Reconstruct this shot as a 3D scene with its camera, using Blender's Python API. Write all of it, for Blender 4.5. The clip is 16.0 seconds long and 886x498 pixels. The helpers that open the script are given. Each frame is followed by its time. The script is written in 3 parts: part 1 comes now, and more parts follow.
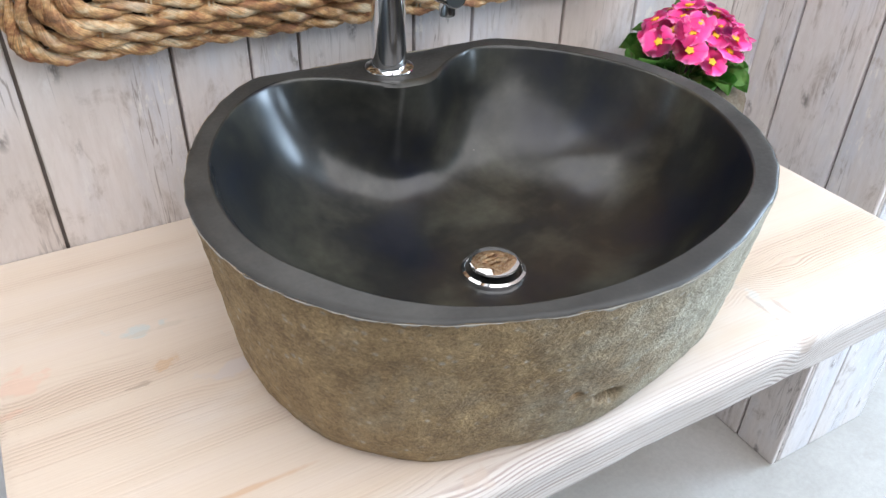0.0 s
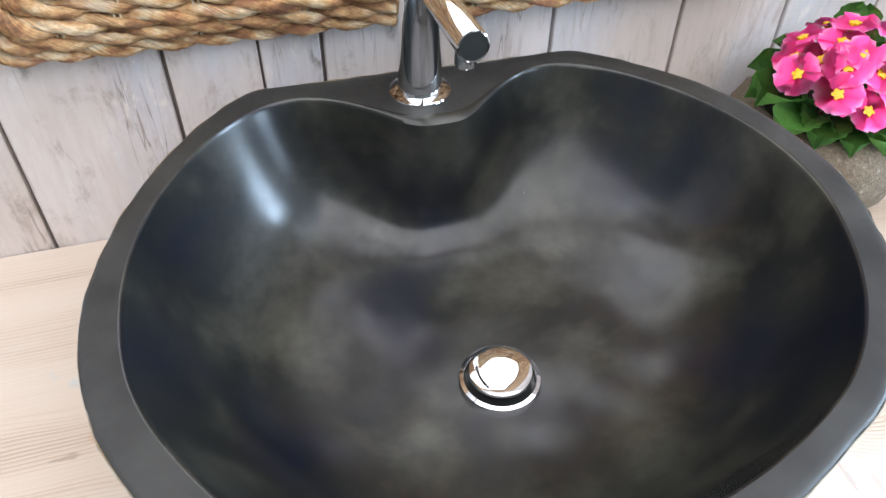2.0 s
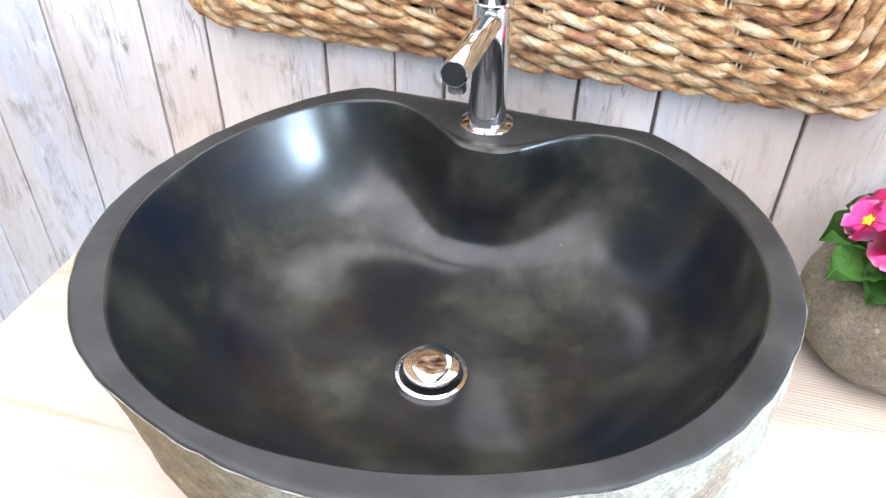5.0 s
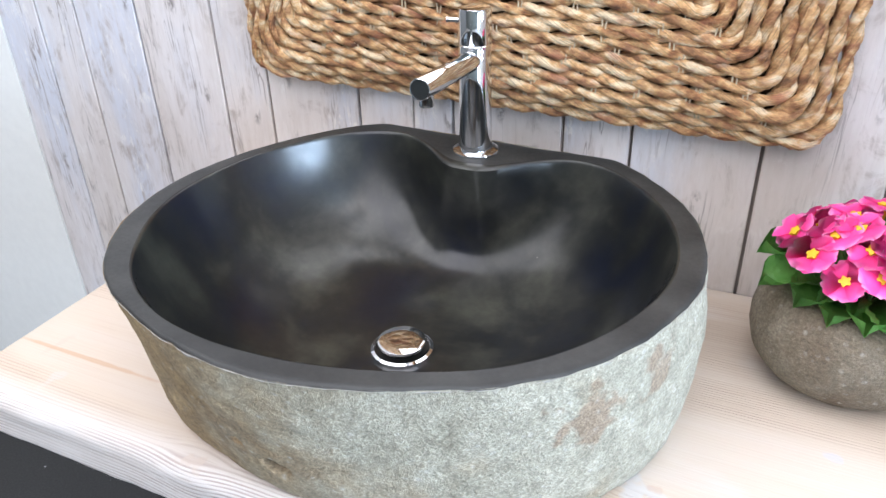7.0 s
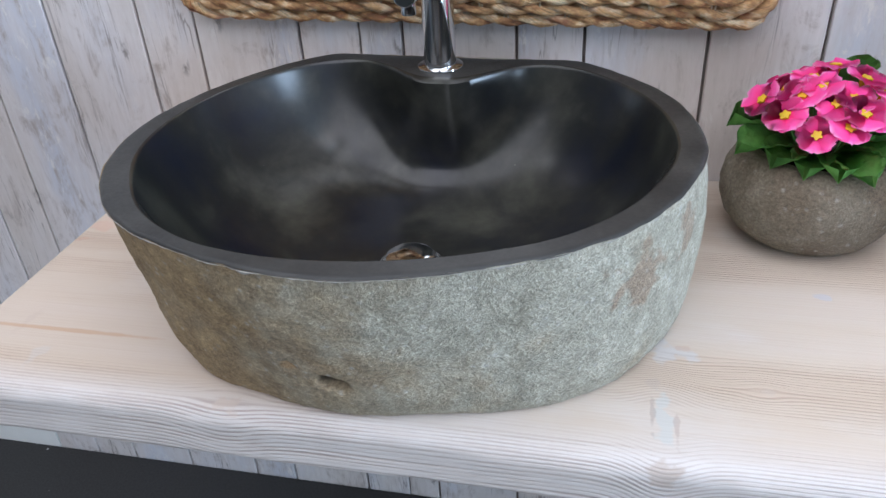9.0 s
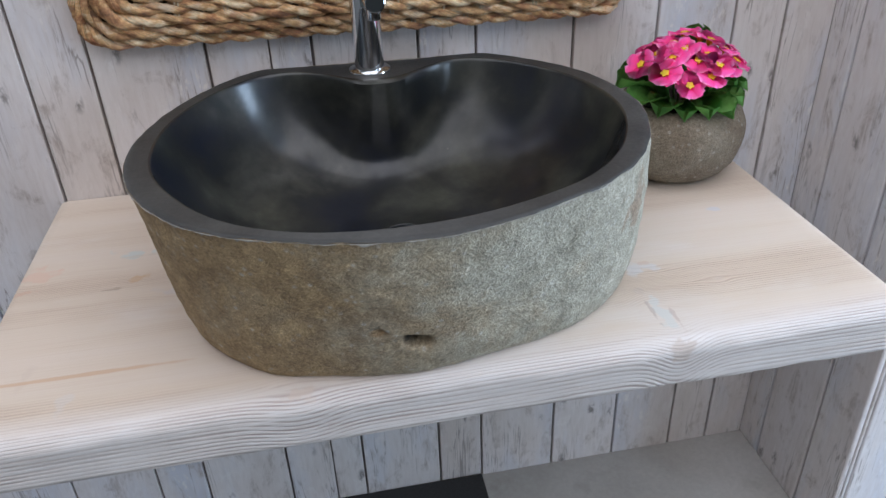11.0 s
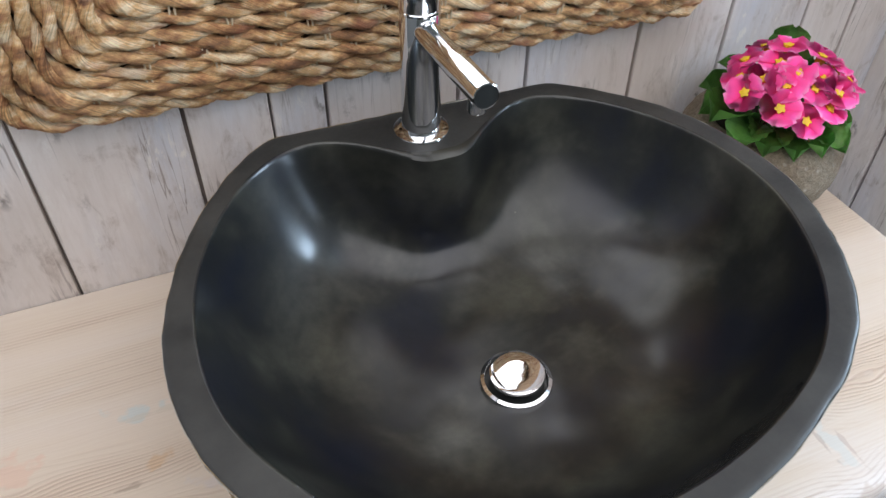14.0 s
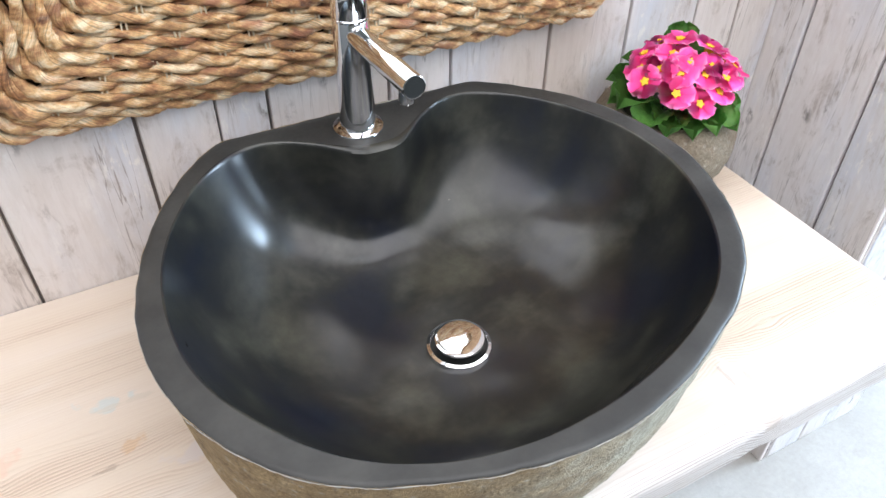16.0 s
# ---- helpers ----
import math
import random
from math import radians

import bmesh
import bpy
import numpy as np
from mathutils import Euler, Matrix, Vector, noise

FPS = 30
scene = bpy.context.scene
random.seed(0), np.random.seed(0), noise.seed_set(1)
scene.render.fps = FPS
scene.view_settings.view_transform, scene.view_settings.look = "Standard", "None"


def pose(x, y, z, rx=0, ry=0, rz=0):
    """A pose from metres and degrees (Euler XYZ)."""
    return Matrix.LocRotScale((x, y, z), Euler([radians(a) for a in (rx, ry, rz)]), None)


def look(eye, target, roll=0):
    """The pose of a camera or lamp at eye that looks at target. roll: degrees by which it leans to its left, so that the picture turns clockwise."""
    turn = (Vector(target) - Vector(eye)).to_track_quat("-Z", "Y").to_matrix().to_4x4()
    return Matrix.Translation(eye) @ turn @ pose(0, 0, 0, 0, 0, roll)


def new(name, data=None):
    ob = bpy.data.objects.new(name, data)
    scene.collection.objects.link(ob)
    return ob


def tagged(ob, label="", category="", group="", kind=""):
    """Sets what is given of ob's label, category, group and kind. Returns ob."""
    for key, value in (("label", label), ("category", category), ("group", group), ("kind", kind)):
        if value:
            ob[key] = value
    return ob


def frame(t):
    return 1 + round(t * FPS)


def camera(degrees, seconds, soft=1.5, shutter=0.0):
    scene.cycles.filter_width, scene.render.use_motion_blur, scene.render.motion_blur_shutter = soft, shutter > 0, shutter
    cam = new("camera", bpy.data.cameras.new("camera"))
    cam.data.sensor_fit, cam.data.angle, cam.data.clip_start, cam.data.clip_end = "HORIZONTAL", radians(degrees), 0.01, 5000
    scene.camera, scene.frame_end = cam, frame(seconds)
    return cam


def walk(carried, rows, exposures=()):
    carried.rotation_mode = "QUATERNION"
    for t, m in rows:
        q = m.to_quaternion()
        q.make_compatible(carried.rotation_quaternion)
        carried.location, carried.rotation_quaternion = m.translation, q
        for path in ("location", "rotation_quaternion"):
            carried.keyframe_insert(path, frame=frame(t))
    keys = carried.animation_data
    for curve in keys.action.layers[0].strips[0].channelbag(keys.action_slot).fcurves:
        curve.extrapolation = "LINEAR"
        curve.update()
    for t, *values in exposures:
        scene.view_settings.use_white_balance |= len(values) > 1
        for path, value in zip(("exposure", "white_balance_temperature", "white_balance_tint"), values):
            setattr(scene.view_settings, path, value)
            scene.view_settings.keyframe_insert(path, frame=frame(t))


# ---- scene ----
cam = camera(60.3, 16.0)
PATH = [
    (0, (-0.356, -0.815, 1.212), (0.346, 0.385, 0.233), 1.4),
    (0.5, (-0.335, -0.791, 1.234), (0.341, 0.428, 0.261), 1.4),
    (1, (-0.275, -0.741, 1.263), (0.276, 0.521, 0.266), 0.2),
    (1.5, (-0.195, -0.705, 1.262), (0.175, 0.55, 0.176), 0.1),
    (2, (-0.15, -0.649, 1.251), (0.201, 0.527, 0.075), 0.7),
    (2.5, (-0.117, -0.588, 1.25), (0.163, 0.558, 0.026), 0.7),
    (3, (-0.026, -0.561, 1.245), (-0.047, 0.581, -0.014), 1.1),
    (3.2, (-0.012, -0.562, 1.251), (-0.074, 0.57, -0.016), 1.4),
    (5.3, (0.187, -0.77, 1.273), (-0.263, 0.5, 0.237), -0.5),
    (5.5, (0.229, -0.773, 1.285), (-0.294, 0.468, 0.248), -1.8),
    (6, (0.288, -0.817, 1.271), (-0.315, 0.444, 0.304), -2.0),
    (6.5, (0.311, -0.842, 1.261), (-0.316, 0.439, 0.337), -2.7),
    (7, (0.319, -0.862, 1.239), (-0.32, 0.465, 0.389), -1.8),
    (7.5, (0.319, -0.88, 1.191), (-0.302, 0.46, 0.348), -2.3),
    (8, (0.318, -0.881, 1.172), (-0.279, 0.438, 0.28), -2.2),
    (8.5, (0.295, -0.889, 1.179), (-0.263, 0.434, 0.27), -3.0),
    (9, (0.194, -0.944, 1.188), (-0.151, 0.451, 0.281), -3.6),
    (9.2, (0.144, -0.981, 1.205), (-0.094, 0.443, 0.305), -3.8),
    (11.3, (-0.135, -1.062, 1.201), (0.133, 0.368, 0.321), -1.5),
    (11.5, (-0.167, -1.038, 1.201), (0.102, 0.387, 0.313), -0.6),
    (12, (-0.174, -0.969, 1.207), (0.033, 0.438, 0.276), -1.2),
    (12.5, (-0.206, -0.881, 1.24), (0.049, 0.45, 0.212), -0.9),
    (13, (-0.283, -0.761, 1.279), (0.165, 0.475, 0.202), -0.7),
    (13.5, (-0.262, -0.696, 1.3), (0.209, 0.474, 0.161), 0.3),
    (14, (-0.225, -0.674, 1.313), (0.252, 0.472, 0.151), 0.5),
    (14.5, (-0.195, -0.672, 1.308), (0.292, 0.448, 0.127), 0.1),
    (15, (-0.195, -0.691, 1.299), (0.314, 0.399, 0.097), 0.1),
    (15.5, (-0.211, -0.726, 1.303), (0.321, 0.377, 0.124), -0.3),
    (16, (-0.258, -0.75, 1.332), (0.349, 0.373, 0.209), 0.6),
]
EXPOSURES = [(0.0, -0.1, 6500, 10), (1.0, -0.3, 6450, 10), (2.0, 0.02, 6350, 10), (3.0, 0.45, 6250, 10), (5.5, 0.52, 6250, 12), (7.0, 0.02, 6250, 12), (8.0, -0.35, 6150, 13),
             (9.0, -0.65, 6050, 12), (11.5, -0.84, 6250, 11), (12.0, -0.9, 6500, 10), (13.0, -1.05, 6500, 10), (14.0, -0.6, 6450, 10), (15.0, -0.08, 6400, 10), (16.0, 0.08, 6450, 10)]
walk(cam, [(t, look(eye, target, roll)) for t, eye, target, roll in PATH], EXPOSURES)

# ---------------------------------------------------------------- light
TZ = 0.71            # height of the table top
world = bpy.data.worlds.new("world")
scene.world = world
world.use_nodes = True
wn = world.node_tree.nodes
sky = wn.new("ShaderNodeTexSky")
sky.sky_type, sky.sun_disc = "NISHITA", False
sky.sun_elevation, sky.sun_rotation = radians(40), radians(120)
wn["Background"].inputs[1].default_value = 0.1
world.node_tree.links.new(sky.outputs[0], wn["Background"].inputs[0])


def window_light(name, m, w, h, power, colour):
    lamp = bpy.data.lights.new(name, "AREA")
    lamp.shape, lamp.size, lamp.size_y, lamp.energy, lamp.color = "RECTANGLE", w, h, power, colour
    ob = new(name, lamp)
    ob.matrix_world = m
    return ob


# unseen window assumed at the right; second lamp added for the ledge's flank
for wy, wz, ww, wh, power in ((-0.75, 1.35, 0.95, 1.0, 104), (-2.55, 0.80, 0.90, 1.4, 66)):
    window_light("window_light", look((2.66, wy, wz), (0.0, wy, wz)), ww, wh, power, (0.60, 0.79, 1.0))
# broad lamp added for the brightness overhead, whose true source is unknown
window_light("overhead_light", pose(0.01, -1.53, 2.52), 3.42, 2.94, 116, (1.0, 0.972, 0.965))

# ---------------------------------------------------------------- materials


class Nodes:
    """A small writer of node materials."""

    def __init__(self, name, rough=0.6, metal=0.0):
        self.m = bpy.data.materials.new(name)
        self.m.use_nodes = True
        self.t = self.m.node_tree
        self.b = self.t.nodes["Principled BSDF"]
        self.b.inputs["Roughness"].default_value = rough
        self.b.inputs["Metallic"].default_value = metal

    def node(self, kind, **sets):
        n = self.t.nodes.new(kind)
        for k, v in sets.items():
            n.inputs[k].default_value = v
        return n

    def link(self, a, b):
        self.t.links.new(a, b)

    def place(self, scale=(1, 1, 1), shift=True):
        """World place, stretched; each object takes its own part of the pattern."""
        g = self.t.nodes.new("ShaderNodeNewGeometry")
        mp = self.t.nodes.new("ShaderNodeMapping")
        mp.inputs["Scale"].default_value = scale
        self.link(g.outputs["Position"], mp.inputs["Vector"])
        if not shift:
            return mp.outputs[0]
        o = self.t.nodes.new("ShaderNodeObjectInfo")
        c = self.t.nodes.new("ShaderNodeMath")
        c.operation = "MULTIPLY"
        c.inputs[1].default_value = 37.0
        self.link(o.outputs["Random"], c.inputs[0])
        a = self.t.nodes.new("ShaderNodeVectorMath")
        self.link(mp.outputs[0], a.inputs[0])
        self.link(c.outputs[0], a.inputs[1])
        return a.outputs[0]

    def noise(self, vec, scale, detail=4, rough=0.55, dist=0.0):
        n = self.node("ShaderNodeTexNoise", Scale=scale, Detail=detail, Roughness=rough, Distortion=dist)
        self.link(vec, n.inputs["Vector"])
        return n.outputs[0]

    def ramp(self, fac, stops):
        r = self.t.nodes.new("ShaderNodeValToRGB")
        els = r.color_ramp.elements
        while len(els) < len(stops):
            els.new(0.5)
        for e, (p, c) in zip(els, stops):
            e.position = p
            e.color = (c, c, c, 1) if isinstance(c, (int, float)) else (*c, 1)
        self.link(fac, r.inputs[0])
        return r.outputs[0]

    def mix(self, fac, a, b, mode="MIX"):
        n = self.t.nodes.new("ShaderNodeMix")
        n.data_type, n.blend_type = "RGBA", mode
        for sock, v in ((n.inputs[0], fac), (n.inputs[6], a), (n.inputs[7], b)):
            if isinstance(v, (int, float)):
                sock.default_value = v
            elif isinstance(v, tuple):
                sock.default_value = (*v, 1)
            else:
                self.link(v, sock)
        return n.outputs[2]

    def math(self, op, a, b=0.0):
        n = self.t.nodes.new("ShaderNodeMath")
        n.operation = op
        for s, v in ((n.inputs[0], a), (n.inputs[1], b)):
            if isinstance(v, (int, float)):
                s.default_value = v
            else:
                self.link(v, s)
        return n.outputs[0]

    def spot(self, at, size, wob=0.5):
        """1 inside an uneven patch round a place, 0 outside; size is the half extent along x, y, z."""
        v = self.place(shift=False)
        n = self.node("ShaderNodeTexNoise", Scale=45.0, Detail=3.0)
        self.link(v, n.inputs["Vector"])
        s = self.t.nodes.new("ShaderNodeVectorMath")
        s.operation = "SUBTRACT"
        self.link(v, s.inputs[0])
        s.inputs[1].default_value = at
        d = self.t.nodes.new("ShaderNodeVectorMath")
        d.operation = "DIVIDE"
        self.link(s.outputs[0], d.inputs[0])
        d.inputs[1].default_value = size
        l = self.t.nodes.new("ShaderNodeVectorMath")
        l.operation = "LENGTH"
        self.link(d.outputs[0], l.inputs[0])
        k = self.math("ADD", l.outputs["Value"], self.math("MULTIPLY", self.math("SUBTRACT", n.outputs[0], 0.5), wob * 3))
        return self.ramp(k, [(0.55, 1.0), (1.0, 0.0)])

    def near(self, at, size):
        """A soft hill of height 1 round a place in the plan."""
        s = self.t.nodes.new("ShaderNodeVectorMath")
        s.operation = "SUBTRACT"
        self.link(self.place(shift=False), s.inputs[0])
        s.inputs[1].default_value = (*at, 0)
        d = self.t.nodes.new("ShaderNodeVectorMath")
        d.operation = "MULTIPLY"
        self.link(s.outputs[0], d.inputs[0])
        d.inputs[1].default_value = (1 / size[0], 1 / size[1], 0)
        q = self.t.nodes.new("ShaderNodeVectorMath")
        q.operation = "DOT_PRODUCT"
        self.link(d.outputs[0], q.inputs[0])
        self.link(d.outputs[0], q.inputs[1])
        return self.math("POWER", 2.718, self.math("MULTIPLY", q.outputs["Value"], -1.0))

    def thin(self, m, col, share):
        """Light shines through: a share of it leaves on the far side."""
        tr = self.t.nodes.new("ShaderNodeBsdfTranslucent")
        self.link(col, tr.inputs["Color"])
        mx = self.t.nodes.new("ShaderNodeMixShader")
        mx.inputs[0].default_value = share
        self.link(self.b.outputs[0], mx.inputs[1])
        self.link(tr.outputs[0], mx.inputs[2])
        self.link(mx.outputs[0], self.t.nodes["Material Output"].inputs[0])
        return m

    def done(self, colour=None, rough=None, height=None, strength=0.3, dist=0.002):
        if colour is not None:
            if isinstance(colour, tuple):
                self.b.inputs["Base Color"].default_value = (*colour, 1)
            else:
                self.link(colour, self.b.inputs["Base Color"])
        if rough is not None:
            self.link(rough, self.b.inputs["Roughness"])
        if height is not None:
            bp = self.node("ShaderNodeBump", Strength=strength, Distance=dist)
            self.link(height, bp.inputs["Height"])
            self.link(bp.outputs[0], self.b.inputs["Normal"])
        return self.m


def mat_planks():
    k = Nodes("whitewashed_planks", 0.62)
    fine = k.noise(k.place((150, 150, 22.0)), 1.0, 6, 0.68)
    soft = k.noise(k.place((7, 7, 2.4)), 1.0, 4)
    blot = k.noise(k.place((24, 24, 12)), 1.0, 6, 0.72, 0.6)
    tone = k.ramp(soft, [(0.3, (0.655, 0.60, 0.56)), (0.48, (0.72, 0.68, 0.665)), (0.66, (0.62, 0.64, 0.70))])
    col = k.mix(k.ramp(fine, [(0.36, 0.28), (0.58, 0.0)]), tone, (0.52, 0.46, 0.42))
    # scraped patches, where the grey wood comes through in streaks
    worn = k.math("MULTIPLY", k.ramp(blot, [(0.53, 0.0), (0.66, 1.0)]), k.ramp(fine, [(0.42, 1.0), (0.6, 0.25)]))
    col = k.mix(k.math("MULTIPLY", worn, 0.85), col, (0.40, 0.345, 0.31))
    col = k.mix(k.ramp(blot, [(0.30, 0.6), (0.42, 0.0)]), col, (0.80, 0.78, 0.76))
    # dark knots and nicks, broken up
    vo = k.node("ShaderNodeTexVoronoi", Scale=1.0)
    k.link(k.place((20, 20, 9.0)), vo.inputs["Vector"])
    spk = k.math("MULTIPLY", k.ramp(vo.outputs["Distance"], [(0.08, 1.0), (0.19, 0.0)]), k.ramp(k.noise(k.place((70, 70, 40)), 1.0, 4, 0.7), [(0.46, 0.0), (0.58, 0.9)]))
    col = k.mix(spk, col, (0.20, 0.175, 0.165))
    # fine drying cracks along the grain
    crack = k.noise(k.place((55, 55, 3.2)), 1.0, 3, 0.6, 0.3)
    thin = k.math("ABSOLUTE", k.math("SUBTRACT", crack, 0.5))
    thin = k.math("MULTIPLY", k.ramp(thin, [(0.006, 1.0), (0.016, 0.0)]), k.ramp(k.noise(k.place((14, 14, 5)), 1.0, 4), [(0.48, 0.0), (0.60, 0.75)]))
    col = k.mix(thin, col, (0.27, 0.235, 0.215))
    # chalky flakes of paint left standing
    col = k.mix(k.math("MULTIPLY", k.ramp(k.noise(k.place((60, 60, 26)), 1.0, 5, 0.7), [(0.58, 0.0), (0.66, 0.7)]), k.ramp(soft, [(0.45, 0.0), (0.6, 1.0)])), col, (0.83, 0.81, 0.77))
    o = k.t.nodes.new("ShaderNodeObjectInfo")
    col = k.mix(0.55, col, k.ramp(o.outputs["Random"], [(0.0, (0.92, 0.875, 0.85)), (0.5, (1.0, 0.98, 0.97)), (1.0, (0.92, 0.93, 0.99))]), "MULTIPLY")
    return k.done(col, k.ramp(soft, [(0.3, 0.5), (0.7, 0.7)]), fine, 0.3, 0.0012)


def mat_pine():
    k = Nodes("whitewashed_pine", 0.55)
    sep = k.t.nodes.new("ShaderNodeSeparateXYZ")
    k.link(k.place((1, 1, 1), False), sep.inputs[0])
    # the year rings part round the knots
    across = k.math("ADD", sep.outputs["Y"], k.math("MULTIPLY", sep.outputs["Z"], 0.8))
    for at, size, pull in (
            ((0.255, -0.452), (0.030, 0.045), 0.85), ((0.265, -0.359), (0.045, 0.026), 0.8), ((-0.134, -0.486), (0.040, 0.026), 0.8),
            ((0.258, -0.498), (0.030, 0.020), 0.7), ((-0.325, -0.205), (0.060, 0.022), 0.8), ((-0.440, -0.215), (0.035, 0.026), 0.8),
            ((-0.262, -0.275), (0.035, 0.026), 0.7), ((0.341, -0.403), (0.020, 0.014), 0.8)):
        off = k.math("SUBTRACT", sep.outputs["Y"], at[1])
        across = k.math("SUBTRACT", across, k.math("MULTIPLY", k.math("MULTIPLY", k.near(at, size), off), pull))
    sway = k.noise(k.place((1.3, 10, 10), False), 1.0, 3)
    fray = k.noise(k.place((6, 130, 130), False), 1.0, 4, 0.65)
    arg = k.math("ADD", k.math("MULTIPLY", across, 2 * math.pi / 0.0041), k.math("MULTIPLY", sway, 26.0))
    wave = k.math("ADD", k.math("MULTIPLY", k.math("SINE", arg), 0.30), k.math("MULTIPLY", fray, 1.5))
    ring = k.ramp(wave, [(0.40, 1.0), (0.78, 0.0)])
    fine = k.noise(k.place((7, 620, 620), False), 1.0, 3, 0.6)
    broad = k.noise(k.place((1.6, 15, 15), False), 1.0, 4)
    blot = k.noise(k.place((5, 10, 10), False), 1.0, 4)
    ahead = k.math("MULTIPLY", sep.outputs["Y"], -1.0)
    brushed = k.ramp(ahead, [(0.462, 0.0), (0.494, 1.0)])
    col = k.ramp(broad, [(0.3, (0.56, 0.46, 0.365)), (0.5, (0.605, 0.518, 0.43)), (0.72, (0.625, 0.55, 0.485))])
    col = k.mix(k.ramp(blot, [(0.45, 0.0), (0.75, 0.35)]), col, (0.65, 0.54, 0.45))
    col = k.mix(k.ramp(blot, [(0.28, 0.5), (0.42, 0.0)]), col, (0.65, 0.61, 0.58))
    col = k.mix(k.math("MULTIPLY", brushed, 0.75), col, (0.66, 0.63, 0.62))
    col = k.mix(k.ramp(fine, [(0.35, 0.20), (0.55, 0.0)]), col, (0.52, 0.40, 0.31))
    lines = k.math("MULTIPLY", ring, k.math("MAXIMUM", k.ramp(broad, [(0.36, 0.70), (0.50, 0.05)]), k.math("MULTIPLY", brushed, k.ramp(blot, [(0.35, 0.35), (0.6, 0.8)]))))
    col = k.mix(lines, col, k.mix(brushed, (0.47, 0.355, 0.28), (0.35, 0.27, 0.24)))
    # knots, filler and bruises
    for at, size, c, f in (
            ((0.255, -0.452, TZ), (0.009, 0.027, 0.02), (0.55, 0.56, 0.54), 0.9),
            ((0.246, -0.446, TZ), (0.0028, 0.022, 0.02), (0.40, 0.33, 0.29), 0.7),
            ((0.266, -0.460, TZ), (0.0024, 0.022, 0.02), (0.45, 0.36, 0.32), 0.7),
            ((0.262, -0.360, TZ), (0.026, 0.013, 0.02), (0.56, 0.55, 0.55), 0.85),
            ((0.275, -0.352, TZ), (0.010, 0.006, 0.02), (0.55, 0.40, 0.31), 0.7),
            ((0.246, -0.405, TZ), (0.009, 0.006, 0.02), (0.50, 0.42, 0.36), 0.7),
            ((0.341, -0.403, TZ), (0.009, 0.006, 0.02), (0.55, 0.46, 0.39), 0.7),
            ((-0.331, -0.179, TZ), (0.020, 0.010, 0.02), (0.47, 0.53, 0.53), 0.85),
            ((-0.317, -0.239, TZ), (0.016, 0.008, 0.02), (0.52, 0.35, 0.21), 0.85),
            ((-0.442, -0.205, TZ), (0.022, 0.016, 0.02), (0.62, 0.42, 0.33), 0.7),
            ((-0.440, -0.241, TZ), (0.012, 0.007, 0.02), (0.55, 0.37, 0.28), 0.8),
            ((-0.258, -0.274, TZ), (0.026, 0.018, 0.02), (0.54, 0.49, 0.48), 0.75),
            ((-0.345, -0.258, TZ), (0.012, 0.003, 0.02), (0.32, 0.25, 0.19), 0.7),
            ((-0.354, -0.451, TZ), (0.008, 0.020, 0.02), (0.57, 0.53, 0.50), 0.6),
            ((-0.402, -0.405, TZ), (0.008, 0.018, 0.02), (0.56, 0.47, 0.40), 0.6),
            ((-0.134, -0.488, TZ), (0.016, 0.012, 0.02), (0.58, 0.48, 0.41), 0.75),
            ((0.258, -0.500, TZ - 0.012), (0.018, 0.02, 0.010), (0.46, 0.37, 0.31), 0.7),
            ((0.418, -0.250, TZ), (0.010, 0.006, 0.02), (0.50, 0.52, 0.60), 0.6),
            ((-0.306, -0.186, TZ), (0.05, 0.003, 0.02), (0.52, 0.46, 0.38), 0.6)):
        col = k.mix(k.math("MULTIPLY", k.spot(at, size, 1.5), f * 0.85), col, c)
    # old resin along the joint of the boards
    col = k.mix(k.math("MULTIPLY", k.spot((-0.355, -0.4135, TZ), (0.14, 0.0040, 0.02), 0.25), 0.65), col, (0.52, 0.33, 0.20))
    relief = k.math("SUBTRACT", k.math("MULTIPLY", fine, 0.25), k.math("MULTIPLY", lines, 1.0))
    return k.done(col, k.ramp(blot, [(0.3, 0.5), (0.7, 0.66)]), relief, 0.5, 0.0015)


